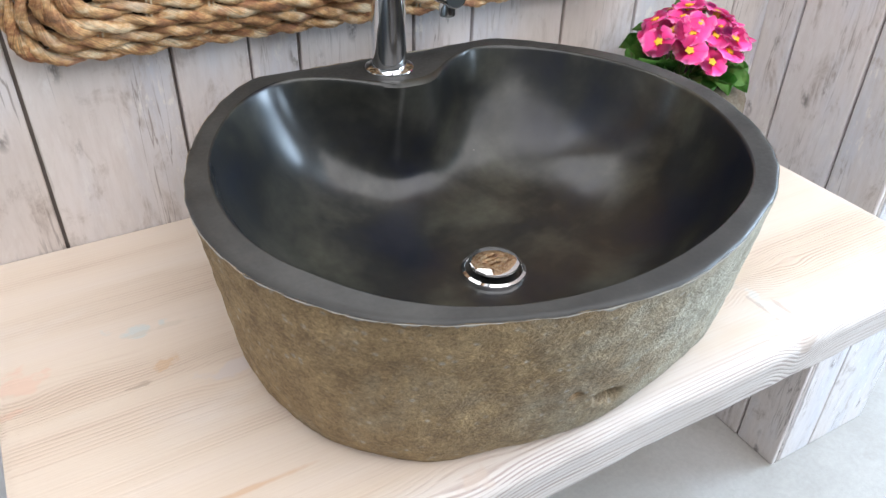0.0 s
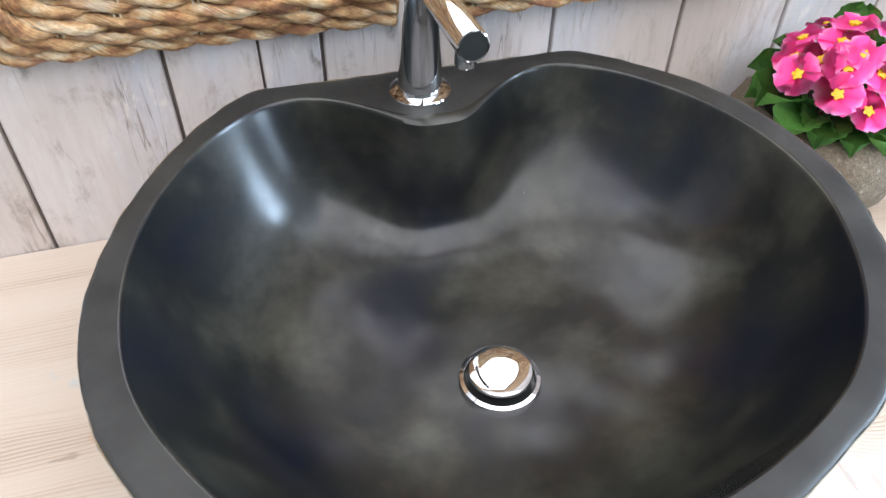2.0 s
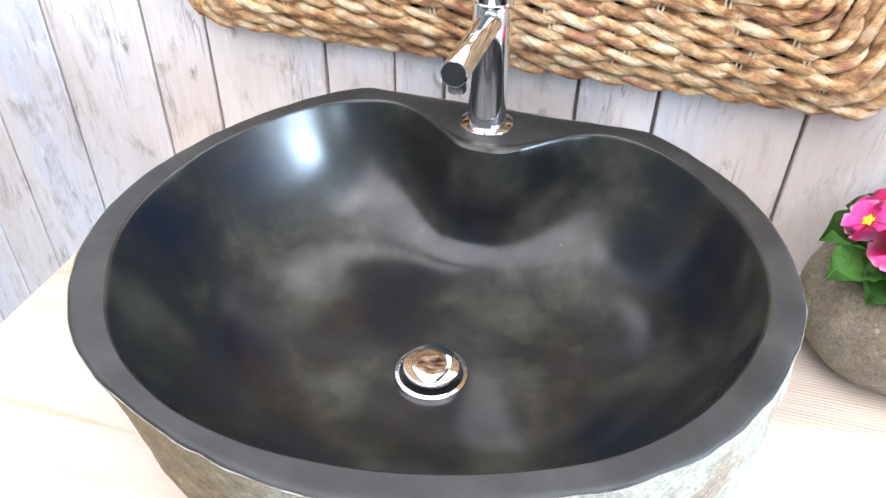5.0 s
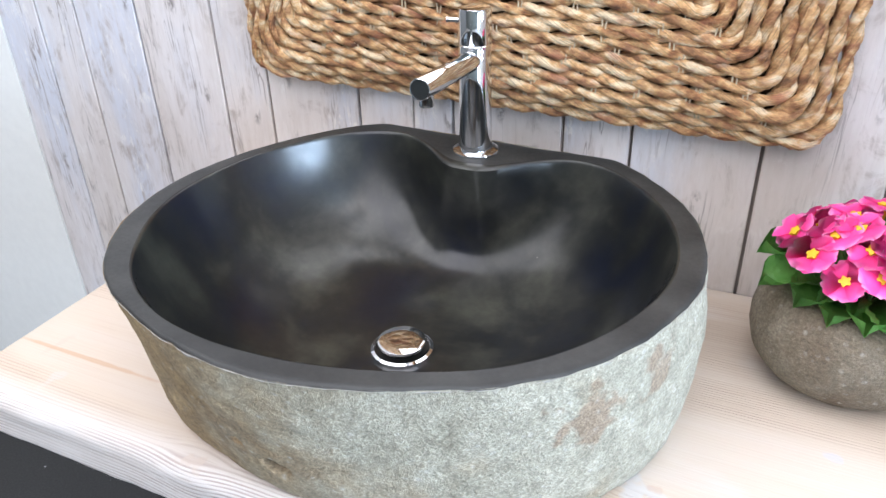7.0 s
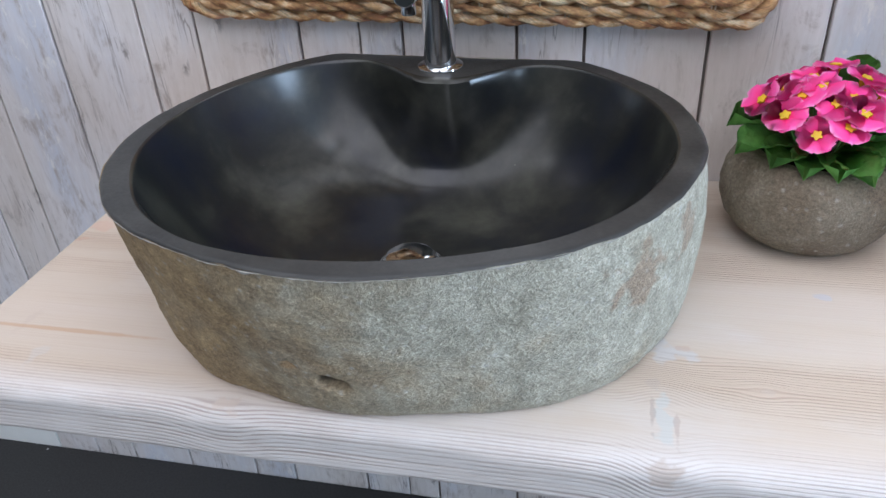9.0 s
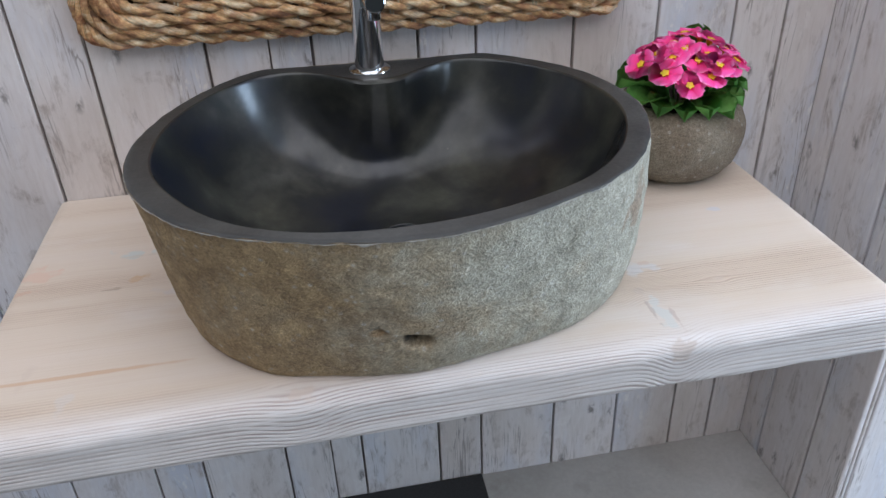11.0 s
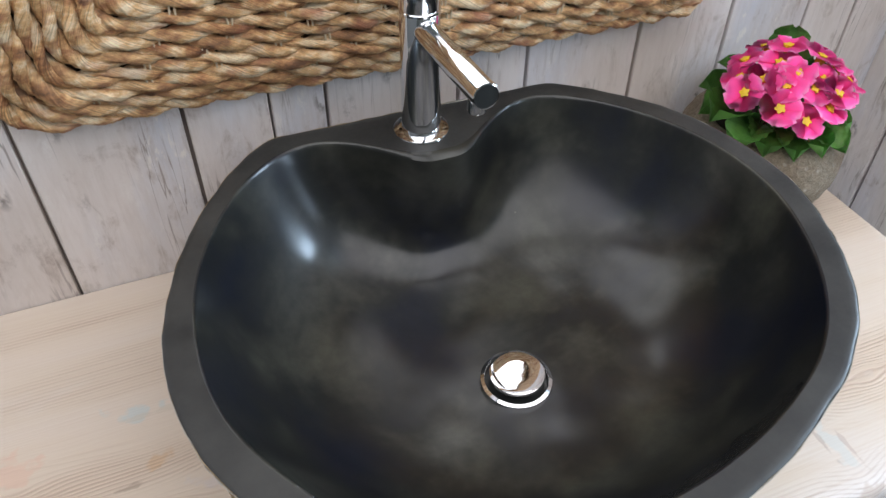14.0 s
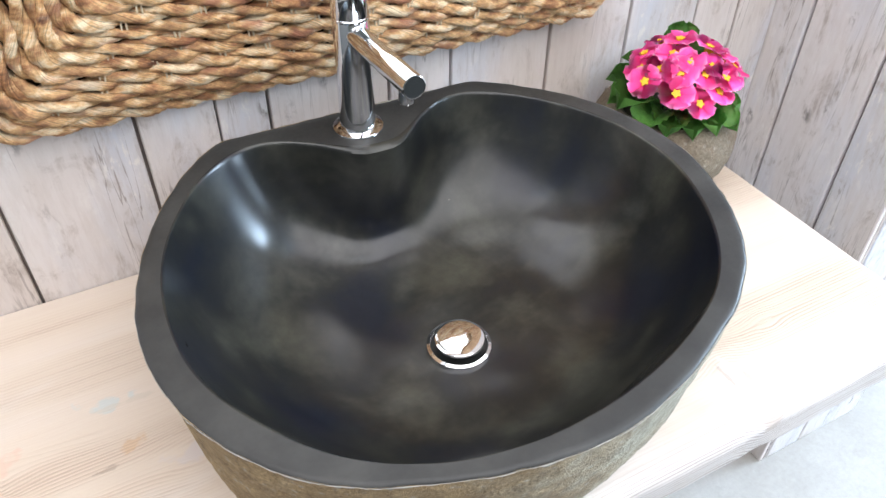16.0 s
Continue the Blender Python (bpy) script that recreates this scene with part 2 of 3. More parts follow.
def mat_rough_stone(name, brown):
    k = Nodes(name, 0.85)
    v = k.place((1, 1, 1), False)
    big = k.noise(v, 7.0, 4, 0.6, 0.4)
    mid = k.noise(v, 42.0, 5, 0.65)
    fine = k.noise(v, 420.0, 3, 0.75)
    grit = k.noise(k.place((1, 1, 1.3), False), 210.0, 4, 0.72)
    base = k.ramp(mid, [(0.28, (0.27, 0.250, 0.188)), (0.5, (0.392, 0.365, 0.285)), (0.72, (0.49, 0.460, 0.372))])
    rust = k.ramp(mid, [(0.3, (0.23, 0.148, 0.072)), (0.7, (0.45, 0.312, 0.152))])
    g = k.t.nodes.new("ShaderNodeSeparateXYZ")
    k.link(v, g.inputs[0])
    if brown:
        # the left flank keeps its brown river patina
        side = k.math("ADD", k.math("MULTIPLY", g.outputs["X"], -2.3), k.math("MULTIPLY", big, 2.6))
        col = k.mix(k.ramp(k.math("MULTIPLY", side, 0.4), [(0.40, 0.0), (0.70, 0.9)]), base, rust)
        col = k.mix(k.math("MULTIPLY", k.spot((-0.052, -0.500, TZ + 0.068), (0.011, 0.03, 0.006), 0.7), 0.8), col, (0.42, 0.25, 0.11))
        # mask for the shade painted into the hole
        pit = k.spot((-0.017, -0.490, TZ + 0.053), (0.0140, 0.070, 0.0072), 0.15)
        col = k.mix(k.math("MULTIPLY", k.spot((0.225, -0.425, TZ + 0.122), (0.022, 0.04, 0.034), 1.3), 0.65), col, (0.27, 0.175, 0.11))
        col = k.mix(k.math("MULTIPLY", k.spot((0.265, -0.36, TZ + 0.135), (0.020, 0.03, 0.026), 1.4), 0.6), col, (0.27, 0.175, 0.11))
        col = k.mix(k.math("MULTIPLY", k.spot((-0.045, -0.50, TZ + 0.075), (0.07, 0.06, 0.035), 1.2), 0.5), col, (0.24, 0.17, 0.10))
    else:
        col = k.mix(k.ramp(big, [(0.36, 0.55), (0.62, 1.0)]), base, (0.15, 0.102, 0.062))
    vo = k.node("ShaderNodeTexVoronoi", Scale=95.0)
    k.link(v, vo.inputs["Vector"])
    pale = k.math("MULTIPLY", k.ramp(vo.outputs["Distance"], [(0.14, 1.0), (0.3, 0.0)]), k.ramp(mid, [(0.45, 0.0), (0.62, 0.6)]))
    col = k.mix(pale, col, (0.50, 0.48, 0.43))
    col = k.mix(0.5, col, k.ramp(fine, [(0.32, 0.45), (0.68, 1.4)]), "MULTIPLY")
    col = k.mix(0.5, col, k.ramp(grit, [(0.30, 0.45), (0.50, 0.95), (0.68, 1.5)]), "MULTIPLY")
    if brown:
        # the hole's inside is coloured dark to deepen its shade
        col = k.mix(pit, col, (0.022, 0.015, 0.011))
    return k.done(col, None, k.math("ADD", k.math("MULTIPLY", grit, 0.9), k.math("MULTIPLY", fine, 0.4)), 0.9, 0.005)


def mat_polished_stone():
    k = Nodes("polished_black_stone", 0.42)
    v = k.place((1, 1, 1), False)
    bloom = k.noise(v, 9.0, 4, 0.55, 0.25)
    wax = k.noise(v, 8.0, 4, 0.55, 0.3)
    fine = k.noise(v, 90.0, 4, 0.7)
    # black basalt; navy stands for window light, grey-green clouds for mottling and reflections
    col = k.ramp(bloom, [(0.36, (0.0032, 0.0048, 0.0108)), (0.50, (0.0098, 0.0106, 0.0100)), (0.70, (0.043, 0.044, 0.034))])
    col = k.mix(0.35, col, k.ramp(fine, [(0.35, 0.6), (0.65, 1.4)]), "MULTIPLY")
    vo = k.node("ShaderNodeTexVoronoi", Scale=17.0)
    k.link(v, vo.inputs["Vector"])
    col = k.mix(k.ramp(vo.outputs["Distance"], [(0.012, 0.5), (0.022, 0.0)]), col, (0.15, 0.14, 0.12))
    # an uneven coat of hand-rubbed wax over the dull stone
    k.link(k.ramp(wax, [(0.36, 0.50), (0.58, 1.0)]), k.b.inputs["Coat Weight"])
    k.link(k.ramp(wax, [(0.36, 0.26), (0.62, 0.15)]), k.b.inputs["Coat Roughness"])
    k.b.inputs["Specular IOR Level"].default_value = 0.18
    return k.done(col, None, k.math("ADD", wax, k.math("MULTIPLY", bloom, 0.5)), 0.10, 0.006)


def mat_rim_stone():
    k = Nodes("honed_black_rim", 0.5)
    k.b.inputs["Specular IOR Level"].default_value = 0.45
    v = k.place((1, 1, 1), False)
    big = k.noise(v, 22.0, 4)
    fine = k.noise(v, 260.0, 4, 0.7)
    col = k.ramp(big, [(0.3, (0.016, 0.0166, 0.0166)), (0.7, (0.040, 0.0405, 0.0385))])
    return k.done(col, k.ramp(fine, [(0.3, 0.42), (0.7, 0.56)]), fine, 0.08, 0.001)


def mat_plain(name, c, rough=0.5, metal=0.0, bump=None, vary=0.12):
    k = Nodes(name, rough, metal)
    n = k.noise(k.place((1, 1, 1)), bump or 30.0, 4)
    col = k.mix(k.ramp(n, [(0.3, 1.0), (0.7, 0.0)]), c, tuple(x * (1 - 2 * vary) for x in c))
    return k.done(col, None, n if bump else None, 0.25, 0.001)


def mat_rope():
    k = Nodes("dried_water_hyacinth", 0.5)
    o = k.t.nodes.new("ShaderNodeObjectInfo")
    lng = k.noise(k.place((30, 46, 60)), 1.0, 4, 0.65)
    hue = k.noise(k.place((19, 30, 34)), 1.0, 3, 0.6)
    uv = k.t.nodes.new("ShaderNodeUVMap")
    mp = k.t.nodes.new("ShaderNodeMapping")
    mp.inputs["Scale"].default_value = (22, 26, 1)
    k.link(uv.outputs[0], mp.inputs["Vector"])
    fib = k.noise(mp.outputs[0], 1.0, 5, 0.65)
    col = k.ramp(lng, [(0.30, (0.115, 0.042, 0.020)), (0.41, (0.40, 0.178, 0.074)), (0.51, (0.70, 0.42, 0.19)), (0.63, (0.92, 0.74, 0.50))])
    # some fibres reddish, some bleached grey
    col = k.mix(k.ramp(hue, [(0.32, 0.8), (0.43, 0.0)]), col, (0.40, 0.15, 0.085))
    col = k.mix(k.ramp(hue, [(0.62, 0.0), (0.74, 0.55)]), col, (0.60, 0.50, 0.40))
    col = k.mix(0.85, col, k.ramp(fib, [(0.34, 0.36), (0.46, 0.95), (0.64, 1.35)]), "MULTIPLY")
    col = k.mix(k.math("MULTIPLY", o.outputs["Random"], 0.2), col, (0.46, 0.30, 0.15))
    return k.done(col, k.ramp(fib, [(0.3, 0.62), (0.7, 0.38)]), fib, 1.0, 0.003)


def mat_petal():
    k = Nodes("pink_petal", 0.5)
    n = k.noise(k.place((1, 1, 1)), 60.0, 3)
    tc = k.t.nodes.new("ShaderNodeTexCoord")
    sep = k.t.nodes.new("ShaderNodeSeparateXYZ")
    k.link(tc.outputs["Object"], sep.inputs[0])
    # deeper towards the eye, paler at the margin
    along = k.ramp(k.math("MULTIPLY", sep.outputs["X"], 40.0), [(0.14, (0.90, 0.05, 0.27)), (0.30, (0.97, 0.12, 0.46)), (0.62, (0.98, 0.20, 0.58)), (0.80, (0.98, 0.55, 0.80))])
    col = k.mix(k.ramp(n, [(0.35, 0.2), (0.65, 0.0)]), along, (0.78, 0.02, 0.26))
    k.b.inputs["Specular IOR Level"].default_value = 0.2
    k.b.inputs["Subsurface Weight"].default_value = 0.45
    k.b.inputs["Subsurface Radius"].default_value = (0.004, 0.001, 0.002)
    return k.thin(k.done(col, None, n, 0.2, 0.001), col, 0.4)


def mat_leaf():
    k = Nodes("primrose_leaf", 0.45)
    n = k.noise(k.place((1, 1, 1)), 25.0, 3)
    vo = k.node("ShaderNodeTexVoronoi", Scale=170.0)
    k.link(k.place((1, 1, 1)), vo.inputs["Vector"])
    col = k.ramp(n, [(0.3, (0.075, 0.23, 0.045)), (0.7, (0.19, 0.43, 0.10))])
    return k.thin(k.done(col, None, vo.outputs["Distance"], 0.6, 0.002), col, 0.25)


def mat_concrete():
    k = Nodes("pale_concrete", 0.7)
    v = k.place((1, 1, 1), False)
    big = k.noise(v, 2.2, 6, 0.6)
    fine = k.noise(v, 90.0, 5, 0.7)
    col = k.ramp(big, [(0.3, (0.30, 0.285, 0.262)), (0.55, (0.40, 0.385, 0.36)), (0.75, (0.46, 0.45, 0.435))])
    st = k.noise(v, 8.0, 5, 0.65)
    col = k.mix(k.ramp(st, [(0.6, 0.0), (0.75, 0.5)]), col, (0.25, 0.23, 0.20))
    col = k.mix(0.4, col, k.ramp(fine, [(0.3, 0.75), (0.7, 1.1)]), "MULTIPLY")
    return k.done(col, None, fine, 0.25, 0.002)


def mat_mat():
    k = Nodes("black_rubber", 0.75)
    v = k.place((1, 1, 1), False)
    fine = k.noise(v, 240.0, 4, 0.7)
    vo = k.node("ShaderNodeTexVoronoi", Scale=11.0)
    k.link(v, vo.inputs["Vector"])
    col = k.mix(k.ramp(vo.outputs["Distance"], [(0.025, 0.8), (0.04, 0.0)]), k.ramp(fine, [(0.3, 0.012), (0.7, 0.03)]), (0.6, 0.6, 0.6))
    return k.done(col, None, fine, 0.3, 0.001)


PLANK, PINE = mat_planks(), mat_pine()
STONE, POTSTONE = mat_rough_stone("rough_river_stone", True), mat_rough_stone("rough_pot_stone", False)
POLISH, RIM = mat_polished_stone(), mat_rim_stone()
CHROME = Nodes("chrome", 0.045, 1.0).done((0.78, 0.78, 0.79))
# dark fill for the drain's shaded gap and the spout end's reflection
DARKCAP = mat_plain("dark_shade_reflection", (0.02, 0.022, 0.022), 0.3)
GAP = mat_plain("dark_joint", (0.25, 0.215, 0.195), 0.9)
PLASTER = mat_plain("white_plaster", (0.80, 0.80, 0.77), 0.8, 0, 60.0, 0.02)
# greys of the two unseen walls, chosen to darken what the bowl reflects
GREYWALL2 = mat_plain("side_wall_grey_plaster", (0.17, 0.17, 0.165), 0.8, 0, 60.0, 0.04)
GREYWALL = mat_plain("grey_plaster", (0.115, 0.125, 0.115), 0.8, 0, 60.0, 0.04)
CHIP = mat_plain("pale_stone_chip", (0.42, 0.40, 0.36), 0.8, 0, 90.0, 0.2)
SILVER = Nodes("mirror_glass", 0.01, 1.0).done((0.9, 0.91, 0.9))
ROPE, PETAL, LEAF = mat_rope(), mat_petal(), mat_leaf()
TWINE = mat_plain("pale_twine", (0.62, 0.50, 0.34), 0.7)
YOLK = mat_plain("yellow_eye", (0.80, 0.52, 0.02), 0.5)
SOIL = mat_plain("potting_soil", (0.03, 0.02, 0.014), 0.95, 0, 120.0)
CONCRETE, RUBBER = mat_concrete(), mat_mat()

# ---------------------------------------------------------------- mesh tools


def mesh_of(bm, name, material, smooth=True):
    me = bpy.data.meshes.new(name)
    bm.normal_update()
    bm.to_mesh(me)
    bm.free()
    me.materials.append(material)
    if smooth:
        me.polygons.foreach_set("use_smooth", [True] * len(me.polygons))
        me.set_sharp_from_angle(angle=radians(38))
    return me


def part(name, bm, material, parent=None, label="", smooth=True):
    ob = new(name, mesh_of(bm, name, material, smooth))
    if parent:
        ob.parent = parent
    return tagged(ob, label)


def thing(name, label, category, group="", kind="", at=(0, 0, 0)):
    ob = new(name)
    ob.location = at
    ob.empty_display_size = 0.05
    return tagged(ob, label, category, group, kind)


def box(x0, x1, y0, y1, z0, z1, bevel=0.0, seg=2):
    bm = bmesh.new()
    bmesh.ops.create_cube(bm, size=1)
    bmesh.ops.scale(bm, vec=(x1 - x0, y1 - y0, z1 - z0), verts=bm.verts)
    bmesh.ops.translate(bm, vec=((x0 + x1) / 2, (y0 + y1) / 2, (z0 + z1) / 2), verts=bm.verts)
    if bevel:
        bmesh.ops.bevel(bm, geom=bm.edges[:], offset=bevel, segments=seg, affect="EDGES", profile=0.5)
    return bm


def lathe(profile, n=48, bm=None, m=Matrix()):
    """A turned form from (radius, height) pairs, closed where the radius is 0."""
    bm = bm or bmesh.new()
    rings = []
    for r, z in profile:
        if r <= 1e-6:
            rings.append([bm.verts.new(m @ Vector((0, 0, z)))])
        else:
            rings.append([bm.verts.new(m @ Vector((r * math.cos(a), r * math.sin(a), z))) for a in (2 * math.pi * i / n for i in range(n))])
    for a, b in zip(rings, rings[1:]):
        for i in range(n):
            j = (i + 1) % n
            q = [a[i % len(a)], a[j % len(a)], b[j % len(b)], b[i % len(b)]]
            q = [v for p, v in enumerate(q) if v not in q[:p]]
            if len(q) > 2:
                bm.faces.new(q)
    bmesh.ops.recalc_face_normals(bm, faces=bm.faces)
    return bm


def smoothstep(a, b, x):
    t = min(1.0, max(0.0, (x - a) / (b - a)))
    return t * t * (3 - 2 * t)


def round_curve(values):
    """A closed smooth curve over the full turn through evenly spaced values."""
    n = len(values)

    def f(deg):
        u = (deg % 360) / 360 * n
        i, t = int(u) % n, u - int(u)
        a, b, c, d = (values[(i + k) % n] for k in (-1, 0, 1, 2))
        return b + 0.5 * t * (c - a + t * (2 * a - 5 * b + 4 * c - d + t * (3 * (b - c) + d - a)))
    return f


# ---------------------------------------------------------------- room
LEFT, RIGHT, FRONT, TOP = -2.4, 2.7, -3.5, 2.5


def room():
    part("floor", box(LEFT - 0.1, RIGHT + 0.1, FRONT - 0.1, 0.12, -0.08, 0), CONCRETE, None, "", False)
    tagged(bpy.data.objects["floor"], "pale grey concrete floor with stains", "floor", kind="structure")
    # unseen ceiling, pieced round the hole for the added lamp
    bm = bmesh.new()
    for x0, x1, y0, y1 in ((LEFT - 0.1, -1.70, FRONT - 0.1, 0.12), (1.72, RIGHT + 0.1, FRONT - 0.1, 0.12), (-1.70, 1.72, FRONT - 0.1, -3.0), (-1.70, 1.72, -0.06, 0.12)):
        s = box(x0, x1, y0, y1, TOP, TOP + 0.1)
        tmp = bpy.data.meshes.new("piece")
        s.to_mesh(tmp)
        s.free()
        bm.from_mesh(tmp)
        bpy.data.meshes.remove(tmp)
    c = part("ceiling", bm, PLASTER, None, "", False)
    tagged(c, "unseen white ceiling, opened for the added overhead lamp", "ceiling", kind="structure")
    # both walls are unseen; they close the room and darken the bowl's reflections
    w = part("wall_south", box(LEFT, RIGHT, FRONT - 0.1, FRONT, 0, TOP), GREYWALL, None, "", False)
    tagged(w, "unseen wall facing the washstand, grey to keep bowl reflections dark", "wall", kind="structure")
    w = part("wall_west", box(LEFT - 0.1, LEFT, FRONT, 0.12, 0, TOP), GREYWALL2, None, "", False)
    tagged(w, "unseen side wall, grey to keep bowl reflections dark", "wall", kind="structure")
    # unseen wall, opened where the two side lamps stand
    for name, x0, x1, y0, y1, parts in (
            ("wall_east", RIGHT, RIGHT + 0.1, FRONT, 0.12, ((0.0, 0.1, 0, 1), (0.1, TOP, 0, 0.138), (1.5, TOP, 0.138, 0.387), (0.1, TOP, 0.387, 0.628), (0.1, 0.85, 0.628, 0.891), (1.85, TOP, 0.628, 0.891), (0.1, TOP, 0.891, 1))),):
        bm = bmesh.new()
        for z0, z1, a, b in parts:
            s = box(x0, x1, y0 + (y1 - y0) * a, y0 + (y1 - y0) * b, z0, z1)
            tmp = bpy.data.meshes.new("piece")
            s.to_mesh(tmp)
            s.free()
            bm.from_mesh(tmp)
            bpy.data.meshes.remove(tmp)
        tagged(part(name, bm, PLASTER, None, "", False), "unseen white wall with two openings for the side lamps", "wall", kind="structure")


room()


def wall_back():
    w = part("wall_north", box(LEFT, RIGHT, 0.010, 0.12, 0, TOP), GAP, None, "", False)
    tagged(w, "wall clad in whitewashed vertical wooden planks", "wall", kind="structure")
    edges = [-0.905, -0.812, -0.724, -0.596, -0.452, -0.368, -0.218, -0.134, -0.076, 0.072, 0.156, 0.302, 0.432, 0.556, 0.640, 0.7235]
    gap = 0.0040
    for i, (a, b) in enumerate(zip(edges, edges[1:])):
        d = random.uniform(0, 0.0012)
        g = 0.0012 if abs(a + 0.134) < 0.01 else gap / 2
        h = 0.0012 if abs(b + 0.134) < 0.01 else gap / 2
        part("plank", box(a + g, b - h, d, 0.012, 0, TOP, 0.0012, 1), PLANK, w, "", False)
    # beyond the projecting pier the cladding goes on
    x = 1.0
    while x < RIGHT - 0.15:
        b = x + random.choice((0.085, 0.14, 0.145))
        part("plank", box(x + gap / 2, b - gap / 2, 0.0, 0.012, 0, TOP, 0.0012, 1), PLANK, w, "", False)
        x = b
    # white colour stands in for the overexposed left end of the wall
    p = part("wall_north_plain", box(LEFT, -0.905, -0.0004, 0.010, 0, TOP), PLASTER, None, "", False)
    tagged(p, "plain white stretch beside the planks, standing for overexposed wall", "wall", kind="structure")


def pier():
    """A clad pier that stands out from the wall beyond the table's end."""
    x0, x1, y0 = 0.722, 1.0, -0.285
    w = part("wall_pier", box(x0 + 0.008, x1 - 0.008, y0 + 0.008, 0.009, 0, TOP), GAP, None, "", False)
    tagged(w, "projecting wall pier clad in whitewashed planks", "wall", kind="structure")
    gap = 0.0040
    ys = [0.0, -0.063, -0.194, y0]
    for a, b in zip(ys, ys[1:]):
        part("plank", box(x0, x0 + 0.010, b + (gap / 2 if b > y0 else 0.0), a - (gap / 2 if a < 0 else -0.004), 0, TOP, 0.003, 2), PLANK, w, "", False)
    xs = [x0 + 0.011, 0.742, 0.831, x1]
    for a, b in zip(xs, xs[1:]):
        part("plank", box(a + gap / 2 - 0.001, b - gap / 2, y0, y0 + 0.010, 0, TOP, 0.003, 2), PLANK, w, "", False)


wall_back()
pier()


def floor_mat():
    m = part("floor_mat", box(-2.2, 0.155, -1.6, -0.001, 0.0, 0.008, 0.003, 2), RUBBER)
    tagged(m, "black speckled rubber mat on the concrete floor", "floor mat")


floor_mat()

# ---------------------------------------------------------------- table
TABLE_L, TABLE_R, TABLE_F, THICK = -0.458, 0.520, -0.503, 0.062


SEAM = -0.4125


def board(name, prof, parent):
    """A board along the wall from its section; the worn front edge waves a little."""
    bm = bmesh.new()
    nx = 140
    rows = []
    for i in range(nx + 1):
        x = TABLE_L + (TABLE_R - TABLE_L) * i / nx
        row = []
        end = min(x - TABLE_L, TABLE_R - x)
        for y, z in prof:
            front = smoothstep(-0.43, TABLE_F, y) if y < -0.43 else 0.0
            wav = 0.0030 * noise.noise(Vector((x * 7, 3.1, z * 20))) + 0.0014 * noise.noise(Vector((x * 30, 1.0, z * 90)))
            back = 0.012 * (1 - smoothstep(0.0, 0.022, end)) * front
            lift = 0.003 * (1 - smoothstep(0.0, 0.006, end))
            row.append(bm.verts.new((x, y + front * wav + back, z - (lift if z > -0.02 else -lift))))
        rows.append(row)
    m = len(prof)
    for a, b in zip(rows, rows[1:]):
        for j in range(m):
            bm.faces.new((a[j], a[(j + 1) % m], b[(j + 1) % m], b[j]))
    bm.faces.new(rows[0])
    bm.faces.new(rows[-1][::-1])
    bmesh.ops.recalc_face_normals(bm, faces=bm.faces)
    return part(name, bm, PINE, parent)


def table():
    """A thick wall-hung top of two boards with a soft worn front edge."""
    t = thing("washstand_top", "thick whitewashed brushed pine top fixed to the plank wall", "table top", at=(0, 0, TZ))
    r1, r2 = 0.016, 0.010
    prof = [(SEAM, 0.0), (-0.425, 0.0), (-0.44, 0.0), (-0.465, 0.0)]
    for k in range(7):
        a = radians(90 * k / 6)
        prof.append((TABLE_F + r1 - r1 * math.sin(a), -r1 + r1 * math.cos(a)))
    prof += [(TABLE_F + 0.001, -0.026), (TABLE_F + 0.002, -0.038)]
    for k in range(5):
        a = radians(90 * k / 4)
        prof.append((TABLE_F + 0.002 + r2 - r2 * math.cos(a), -THICK + r2 - r2 * math.sin(a)))
    prof += [(SEAM, -THICK)]
    board("front_board", prof, t)
    board("rear_board", [(-0.001, 0.0), (-0.13, 0.0), (-0.26, 0.0), (SEAM, 0.0), (SEAM, -THICK), (-0.2, -THICK), (-0.001, -THICK)], t)


table()

# ---------------------------------------------------------------- wash basin
CX, CY = 0.0, -0.285
outer_free = round_curve((0.282, 0.2837, 0.284, 0.279, 0.277, 0.275, 0.272, 0.272, 0.275, 0.271, 0.2675, 0.269,
                          0.2755, 0.2800, 0.280, 0.274, 0.2605, 0.2530, 0.2495, 0.2445, 0.2465, 0.256, 0.266, 0.273))
inner_free = round_curve((0.2545, 0.257, 0.2565, 0.2535, 0.249, 0.252, 0.254, 0.252, 0.246, 0.2485, 0.2475, 0.2485,
                          0.250, 0.2530, 0.251, 0.2505, 0.2445, 0.2340, 0.2245, 0.2215, 0.225, 0.2335, 0.240, 0.2465))


def rim_z(x, y):
    return TZ + 0.180 - 0.015 * x


def r_outer(deg):
    r = outer_free(deg)
    s = math.sin(radians(deg))
    if s > 0.3:
        flat = 0.2325 / s
        k = 0.008                          # soft corner between the flat back and the round flanks
        h = max(k - abs(r - flat), 0) / k
        r = min(r, flat) - h * h * k * 0.25
    return r


def lobe(deg):
    return 0.108 * math.exp(-(abs((deg % 360) - 90) / 22.0) ** 3.0)


